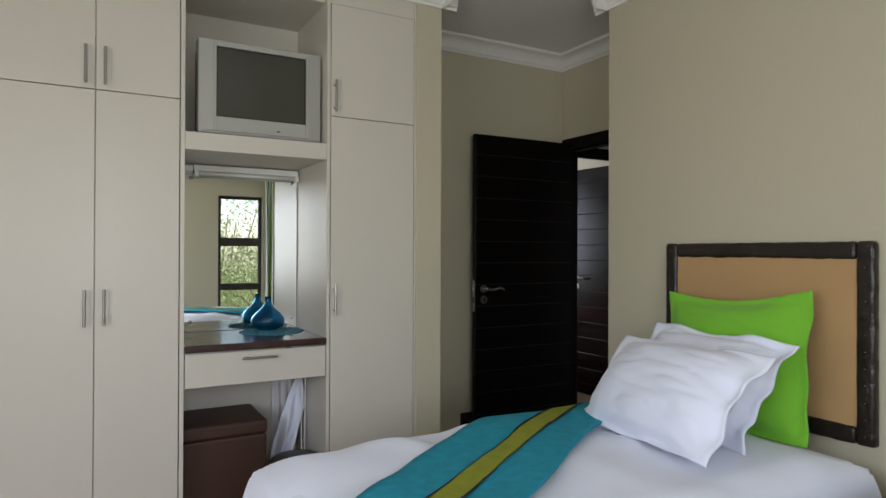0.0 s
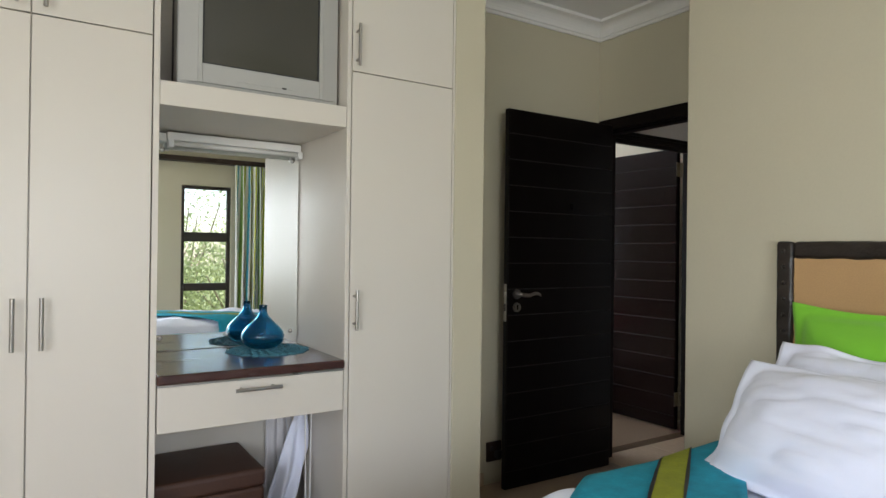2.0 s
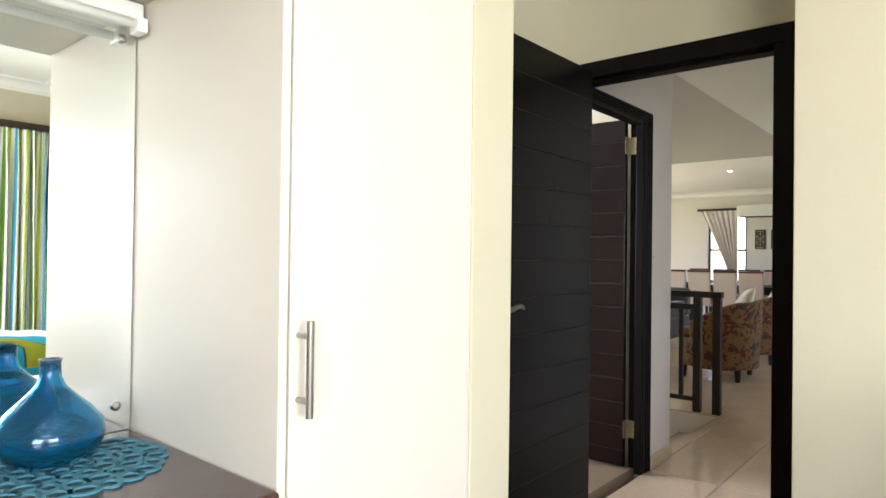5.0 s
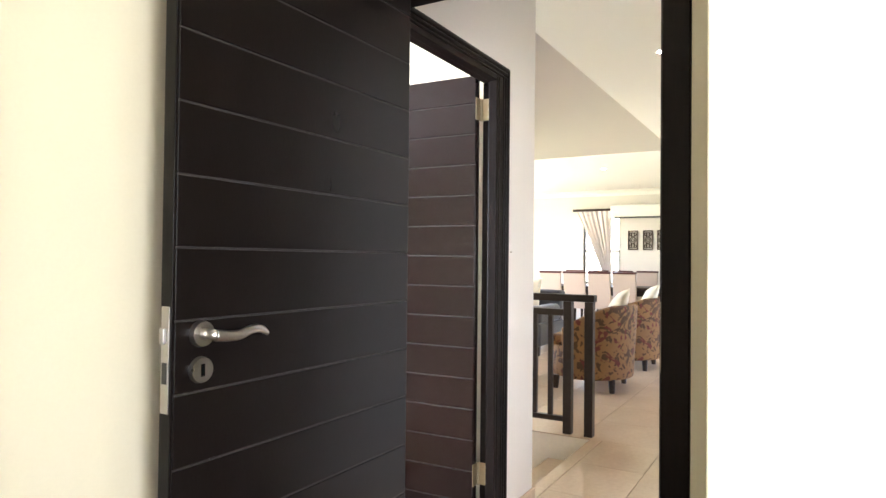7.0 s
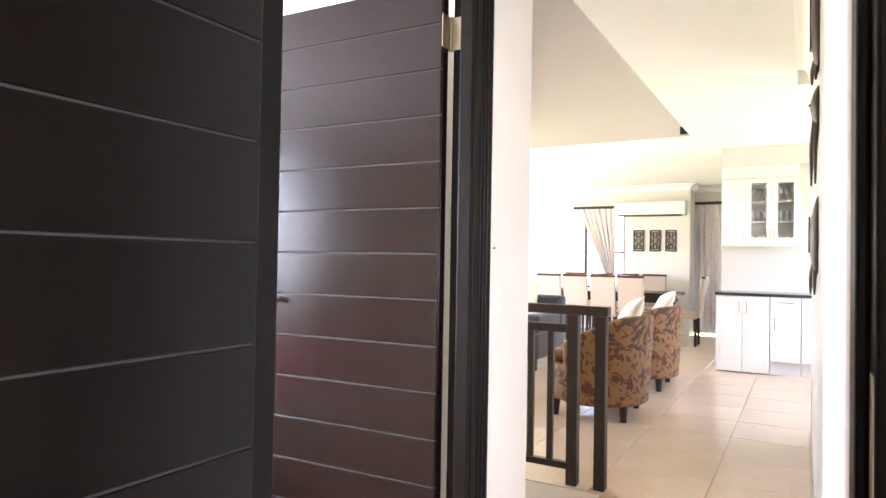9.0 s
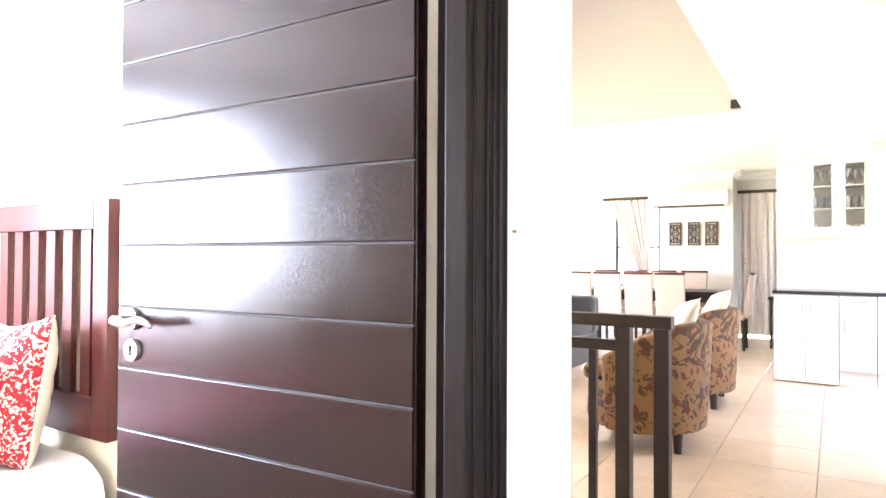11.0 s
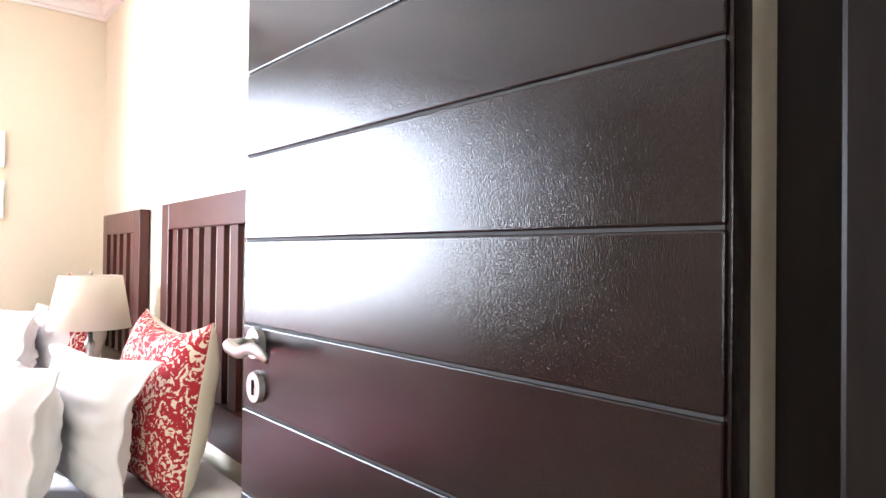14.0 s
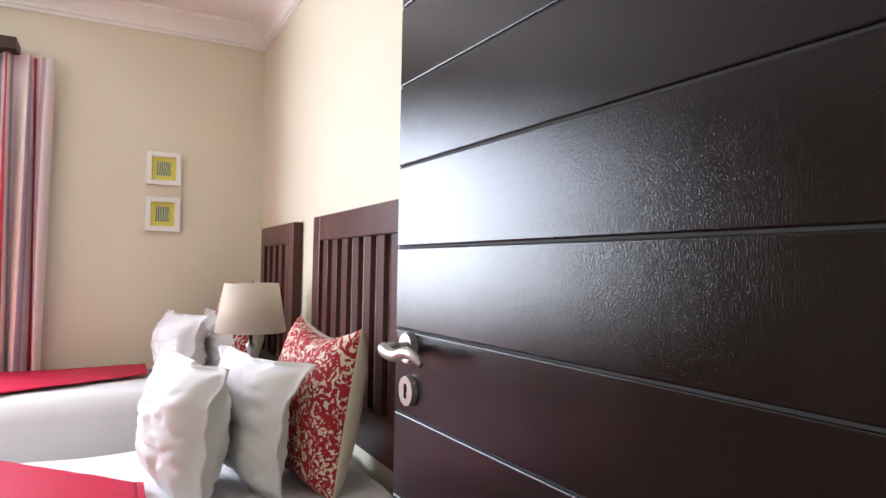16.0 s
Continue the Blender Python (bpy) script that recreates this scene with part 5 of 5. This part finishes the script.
first = dining_chair(pose(12.22, 5.42, 0))
for y in (5.83, 6.25, 6.67):
    copy_thing(first, pose(12.22, y, 0))
for y in (5.40, 5.85, 6.30, 6.75):
    copy_thing(first, pose(13.22, y, 0, 0, 0, 180))
copy_thing(first, pose(12.60, 4.80, 0, 0, 0, 90))

# ---- far wall ----
ac = thing("air_conditioner", "long white wall-mounted air conditioner", "air conditioner")
part("body", box((13.79, 4.955, 2.04), (13.998, 6.163, 2.285), 0.03, 4), M_WHITE, ac)
part("vane", box((13.78, 5.03, 2.028), (13.90, 6.09, 2.05), 0.004), M_BLACK, ac, "dark louvre slot")
part("panel", box((13.784, 5.0, 2.09), (13.789, 6.12, 2.24), 0.002), M_WHITE, ac)


def carved_panel(yc, zc_):
    w, h = 0.185, 0.375
    p = thing("carved_panel", "dark fretwork carved wooden wall panel", "wall art", "three carved panels")
    x0, x1 = 13.972, 13.996
    for lo, hi in (((-w / 2, -h / 2), (-w / 2 + 0.022, h / 2)), ((w / 2 - 0.022, -h / 2), (w / 2, h / 2)), ((-w / 2 + 0.022, -h / 2), (w / 2 - 0.022, -h / 2 + 0.022)), ((-w / 2 + 0.022, h / 2 - 0.022), (w / 2 - 0.022, h / 2))):
        part("frame", box((x0, yc + lo[0], zc_ + lo[1]), (x1, yc + hi[0], zc_ + hi[1]), 0.002), M_CARVE, p)
    bm = bmesh.new()

    def loop(cy, cz, ry, rz, t=0.011, n=20):
        rings = []
        for q, x in ((0, x0), (0, x1), (t, x1), (t, x0)):
            rings.append([bm.verts.new((x, cy + (ry - q) * math.cos(2 * math.pi * i / n), cz + (rz - q) * math.sin(2 * math.pi * i / n))) for i in range(n)])
        for i in range(n):
            for k in range(4):
                A, B = rings[k], rings[(k + 1) % 4]
                bm.faces.new((A[i], A[(i + 1) % n], B[(i + 1) % n], B[i]))
    loop(yc, zc_, 0.062, 0.062, 0.014)
    loop(yc, zc_, 0.034, 0.034, 0.012)
    for s in (-1, 1):
        loop(yc, zc_ + s * 0.105, 0.030, 0.045, 0.012)
        for t in (-1, 1):
            loop(yc + t * 0.046, zc_ + s * 0.115, 0.022, 0.034, 0.012)
            add_box(bm, (x0 + 0.002, yc + t * 0.03 - 0.006, zc_ + s * 0.05), (x1 - 0.002, yc + t * 0.03 + 0.006, zc_ + s * 0.15))
    part("fretwork", bm, M_CARVE, p)


for y in (5.772, 5.490, 5.228):
    carved_panel(y, 1.607)

cu = thing("curtain", "patterned cream curtain tied back beside the far window", "curtain")
bm = curtain_mesh(0, 0.70, 0, 0.60, 2.18, 7, 0.035, 1.5, 4, gather=lambda v: (1.0, 0.14 + 0.86 * max(0, v - 0.1) ** 1.1 / 0.9))
bmesh.ops.transform(bm, matrix=Matrix.Translation((13.90, 6.86, 0)) @ Matrix.Rotation(radians(-90), 4, "Z"), verts=bm.verts)
part("drape", bm, M_SHEER, cu, smooth=True)
part("pole", box((13.86, 6.17, 2.182), (13.94, 6.93, 2.225), 0.006), M_BLACKWOOD, cu, "dark curtain rail")
cu = thing("curtain", "patterned cream curtain tied back in the lounge corner", "curtain")
bm = curtain_mesh(0, 0.52, 0, 0.10, 2.18, 6, 0.035, 1.3, 5, gather=lambda v: (1.0, 0.30 + 0.70 * max(0, v - 0.1) ** 1.1 / 0.9))
bmesh.ops.transform(bm, matrix=Matrix.Translation((13.90, 8.68, 0)) @ Matrix.Rotation(radians(-90), 4, "Z"), verts=bm.verts)
part("drape", bm, M_SHEER, cu, smooth=True)
part("pole", box((13.86, 8.10, 2.182), (13.94, 9.30, 2.225), 0.006), M_BLACKWOOD, cu, "dark curtain rail")
cu = thing("curtain", "patterned cream curtain hanging straight beside the pier", "curtain")
bm = curtain_mesh(0, 0.75, 0, 0.03, 2.25, 8, 0.04, 1.5, 6)
bmesh.ops.transform(bm, matrix=Matrix.Translation((14.40, 4.86, 0)) @ Matrix.Rotation(radians(-90), 4, "Z"), verts=bm.verts)
part("drape", bm, M_SHEER, cu, smooth=True)
part("pole", box((14.36, 3.4, 2.255), (14.44, 4.90, 2.30), 0.006), M_BLACKWOOD, cu, "dark curtain rail")
for nm, wx, ya, yb, za, zb in (("window_3", 14.06, 6.02, 6.76, 0.75, 2.12), ("window_4", 14.56, 3.5, 4.75, 0.1, 2.2), ("window_5", 14.06, 8.43, 9.12, 0.60, 1.97)):
    wd = thing(nm, "lounge window with a dark bronze frame", "window", kind="structure")
    for lo, hi in (((ya, za), (ya + 0.04, zb)), ((yb - 0.04, za), (yb, zb)), ((ya + 0.04, za), (yb - 0.04, za + 0.04)), ((ya + 0.04, zb - 0.04), (yb - 0.04, zb)), ((ya + 0.04, 1.38), (yb - 0.04, 1.42))):
        part("frame", box((wx, lo[0], lo[1]), (wx + 0.05, hi[0], hi[1]), 0.003), M_ALU, wd)
    p = part("pane", box((wx + 0.022, ya + 0.041, za + 0.041), (wx + 0.028, yb - 0.041, zb - 0.041)), M_GLASS, wd)
    p.visible_shadow = False

# ---- kitchenette ----
def base_unit(y0, y1, doors, label, drawer=False, toe=True):
    k = thing("kitchen_cabinet", label, "cabinet", "kitchen base units")
    zb = 0.15 if toe else 0.01
    part("body", box((10.412, y0 + 0.001, zb), (10.98, y1 - 0.001, 0.858), 0.001), M_KITCHEN, k)
    part("plinth", box((10.46, y0 + 0.001, 0.0), (10.95, y1 - 0.001, zb - 0.001)), M_KITCHEN, k)
    w = (y1 - y0) / doors
    for i in range(doors):
        a, b = y0 + w * i + 0.003, y0 + w * (i + 1) - 0.003
        top = 0.69 if drawer else 0.85
        d = part("door", box((10.39, a, zb + 0.004), (10.411, b, top), 0.002), M_KITCHEN, k)
        part("panel", box((10.386, a + 0.05, zb + 0.06), (10.3899, b - 0.05, top - 0.05), 0.0015), M_KITCHEN, d)
        hy = b - 0.04 if i == 0 and doors > 1 else a + 0.03
        if doors == 1:
            hy = b - 0.04
        part("handle", tube((10.37, hy, top - 0.19), (10.37, hy, top - 0.05), 0.006, None, 12), M_STEEL, d, "steel bar handle")
        if drawer:
            q = part("drawer", box((10.39, a, 0.70), (10.411, b, 0.85), 0.002), M_KITCHEN, k)
            part("handle", tube((10.37, (a + b) / 2 - 0.08, 0.80), (10.37, (a + b) / 2 + 0.08, 0.80), 0.006, None, 12), M_STEEL, q, "steel bar handle")


base_unit(3.555, 4.10, 2, "white double-door kitchen base cabinet", toe=False)
base_unit(3.255, 3.551, 1, "white kitchen base cabinet with a drawer", drawer=True)
base_unit(2.65, 3.251, 2, "white kitchen base cabinet beyond the wall end")
solid("worktop", box((10.375, 2.65, 0.860), (11.0, 4.112, 0.892), 0.004), M_GRANITE, "black granite kitchen worktop", "worktop")
structure("wall_kitchen", box((11.002, 2.4, 0), (11.12, 4.112, CH), 0.004), M_HALL, "cream painted wall behind the kitchenette", "wall")
uc = thing("wall_cabinet", "white wall cabinet with two glazed doors", "cabinet")
X = 10.69
part("body", bars(bmesh.new(), [((X + 0.022, 3.275, 1.455), (11.0, 4.08, 1.475)), ((X + 0.022, 3.275, 2.18), (11.0, 4.08, 2.21)), ((X + 0.022, 4.062, 1.476), (11.0, 4.08, 2.179)), ((X + 0.022, 3.275, 1.476), (11.0, 3.293, 2.179)), ((X + 0.022, 3.812, 1.476), (11.0, 3.83, 2.179)), ((10.988, 3.294, 1.476), (11.0, 3.811, 2.179)), ((X + 0.04, 3.294, 1.70), (10.987, 3.811, 1.712)), ((X + 0.04, 3.294, 1.93), (10.987, 3.811, 1.942))], 0.001), M_KITCHEN, uc)
d = part("door", box((X, 3.825, 1.458), (X + 0.02, 4.078, 2.205), 0.002), M_KITCHEN, uc)
part("panel", box((X - 0.004, 3.875, 1.51), (X - 0.0001, 4.028, 2.155), 0.0015), M_KITCHEN, d)
part("handle", tube((X - 0.02, 3.845, 1.50), (X - 0.02, 3.845, 1.62), 0.006, None, 12), M_STEEL, d)
for a, b, hy in ((3.552, 3.82, 3.572), (3.278, 3.548, 3.528)):
    d = part("door", bars(bmesh.new(), [((X, a, 1.458), (X + 0.02, a + 0.055, 2.205)), ((X, b - 0.055, 1.458), (X + 0.02, b, 2.205)), ((X, a + 0.055, 1.458), (X + 0.02, b - 0.055, 1.52)), ((X, a + 0.055, 2.15), (X + 0.02, b - 0.055, 2.205))], 0.002), M_KITCHEN, uc)
    g = part("pane", box((X + 0.007, a + 0.05, 1.515), (X + 0.011, b - 0.05, 2.155)), M_GLASS, d)
    g.visible_shadow = False
    part("handle", tube((X - 0.02, hy, 1.50), (X - 0.02, hy, 1.62), 0.006, None, 12), M_STEEL, d)
structure("trim_cabinet_soffit", box((10.70, 2.4, 2.36), (11.001, 4.085, CH - 0.001), 0.003), M_HALL, "cream boxed soffit over the wall cabinet", "trim")
part("crown", box((X - 0.01, 3.27, 2.211), (11.0, 4.085, 2.24), 0.004), M_KITCHEN, uc)
part("crown_filler", box((X + 0.03, 3.28, 2.241), (11.0, 4.08, 2.359), 0.002), M_KITCHEN, uc)
part("light_pelmet", box((X - 0.005, 3.27, 1.425), (X + 0.02, 4.085, 1.453), 0.003), M_KITCHEN, uc)
for zs, kind in ((1.476, 0), (1.713, 1), (1.943, 2)):
    for i in range(7):
        y = 3.335 + i * 0.072
        x = 10.80 + 0.05 * (i % 2)
        if kind == 2:
            pr = [(0.028, 0), (0.028, 0.003), (0.004, 0.008), (0.004, 0.07), (0.025, 0.10), (0.034, 0.16), (0.032, 0.16), (0.023, 0.102), (0.0, 0.078)]
            nm, lb = "wine_glass", "clear wine glass on the cabinet shelf"
        elif kind == 1:
            pr = [(0.028, 0), (0.032, 0.12), (0.030, 0.12), (0.026, 0.006), (0, 0.006)]
            nm, lb = "tumbler", "clear glass tumbler on the cabinet shelf"
        else:
            pr = [(0.025, 0), (0.035, 0.07), (0.033, 0.07), (0.023, 0.006), (0, 0.006)]
            nm, lb = "cup", "white china cup on the cabinet shelf"
        solid(nm, lathe([(0, 0)] + pr, (x, y, zs + 0.001), 14), M_WARE if kind else M_WHITE, lb, "glass" if kind else "cup", "glassware in the cabinet", smooth=True)

bs = thing("bar_stool", "dark wooden bar stool by the kitchenette", "stool")
part("seat", box((12.88, 4.06, 0.655), (13.16, 4.355, 0.690), 0.01, 3), M_BLACKWOOD, bs)
for x in (12.91, 13.13):
    for y in (4.09, 4.315):
        part("leg", box((x - 0.015, y - 0.015, 0), (x + 0.015, y + 0.015, 0.654), 0.002), M_BLACKWOOD, bs)

# downlights and the small fitting in the void corner
for x, y in ((5.96, 3.70), (9.27, 3.71), (8.6, 7.6), (11.0, 5.5), (11.2, 7.2)):
    d = thing("downlight", "white recessed ceiling downlight", "lamp", "downlights")
    part("ring", lathe([(0.030, 0.0), (0.043, -0.004), (0.045, 0.0), (0.030, 0.0)], (x, y, CH - 0.001), 28), M_WHITE, d, smooth=True)
    part("lens", lathe([(0, -0.001), (0.029, -0.001)], (x, y, CH - 0.0015), 24), M_LAMP, d, "lit lens")
solid("void_speaker", box((9.715, 4.31, 2.60), (9.754, 4.40, 2.68), 0.004), M_BLACK, "small dark fitting in the void corner", "speaker")


# wall carvings in the hall
def carving(x, z0, z1, split, label, w=0.15, reach=0.030):
    """A long flat carved figure on the wall; below the height split it parts into two prongs."""
    c = thing("wall_carving", label, "wall art", "hall carvings")
    n = 20
    prof = [((0.5 * w) * max(math.sin(math.pi * (0.10 + 0.88 * i / n)), 0.03) ** 0.8, split - 0.02 + (z1 - split + 0.02) * i / n) for i in range(n + 1)]
    bm = lathe([(0.0, prof[0][1])] + prof + [(0.0, z1)], (x, 0, 0), 20)
    for v in bm.verts:
        v.co.y = 3.1865 + (v.co.y * 2 * reach / w if v.co.y > 0 else 0.0)
        v.co.y += 0.002 * max(0, noise.noise(v.co * 30))
    part("body", bm, M_CARVE, c, smooth=True)
    for dx, out in ((-0.045, 0.012), (0.045, 0.024)):
        bm = bmesh.new()
        sweep(bm, [Vector((x + dx * k / 4, 3.1865 + out * (0.5 + 0.5 * min(k, 2) / 2), split + 0.02 - (split + 0.02 - z0) * k / 4)) for k in range(5)], [0.012, 0.012, 0.010, 0.008, 0.004], 10, 4)
        part("prong", bm, M_CARVE, c, smooth=True)
    part("ridge", box((x - 0.006, 3.187 + reach - 0.004, split + 0.06), (x + 0.006, 3.187 + reach + 0.003, z1 - 0.08), 0.002), M_CARVE, c)


carving(5.45, 1.088, 1.470, 1.190, "long dark carved wooden figure, lowest on the wall")
carving(5.45, 1.515, 1.905, 1.770, "dark carved wooden figure parting into two long prongs")
carving(5.45, 1.918, 2.400, 1.980, "tall dark carved wooden figure under the cornice")

# ---- floor tiles of hall and lounge, last ----
tiles = tagged(new("floor_tiles"), "large glossy cream porcelain floor tiles", "tiled floor", kind="structure")
PX, PY, TX, TY = 0.52, 0.54, 5.868, 3.668
shared = {}


def tile_mesh(w, h):
    key = (round(w, 3), round(h, 3))
    if key not in shared:
        bm = box((0, 0, -0.0079), (w, h, 0.0), 0.0015, 1)
        me = bpy.data.meshes.new("tile")
        bm.to_mesh(me)
        bm.free()
        me.materials.append(M_TILE)
        shared[key] = me
    return shared[key]


near, rest = [], bmesh.new()
for i in range(-6, 16):
    for j in range(-5, 11):
        xa, xb = TX + PX * i, TX + PX * (i + 1)
        ya, yb = TY + PY * j, TY + PY * (j + 1)
        xa, xb = max(xa, 3.304), min(xb, 13.998)
        ya, yb = max(ya, 1.442 if xa > 7.4 else 3.187), min(yb, 9.298)
        if xa < 5.86:
            yb = min(yb, 4.056)
        if xb - xa < 0.04 or yb - ya < 0.03:
            continue
        if (ya + yb) / 2 < 6.6:
            ob = new("tile", tile_mesh(xb - xa - 0.0035, yb - ya - 0.0035))
            ob.location = (xa + 0.00175, ya + 0.00175, 0)
            ob.parent = tiles
        else:
            add_box(rest, (xa + 0.002, ya + 0.002, -0.0079), (xb - 0.002, yb - 0.002, 0))
ob = part("tile_rest", rest, M_TILE, tiles)
ob["kind"] = "stuff"

# put every empty at the base of its thing
bpy.context.view_layer.update()
for ob in list(scene.objects):
    if ob.type == "EMPTY" and ob.parent is None and ob.matrix_basis == Matrix() and ob.children:
        pts = [o.matrix_world @ Vector(c) for o in ob.children_recursive for c in o.bound_box]
        lo = Vector([min(p[i] for p in pts) for i in range(3)])
        hi = Vector([max(p[i] for p in pts) for i in range(3)])
        base = Vector(((lo.x + hi.x) / 2, (lo.y + hi.y) / 2, lo.z))
        ob.location = base
        for ch in ob.children:
            ch.matrix_parent_inverse = Matrix.Translation(-base)
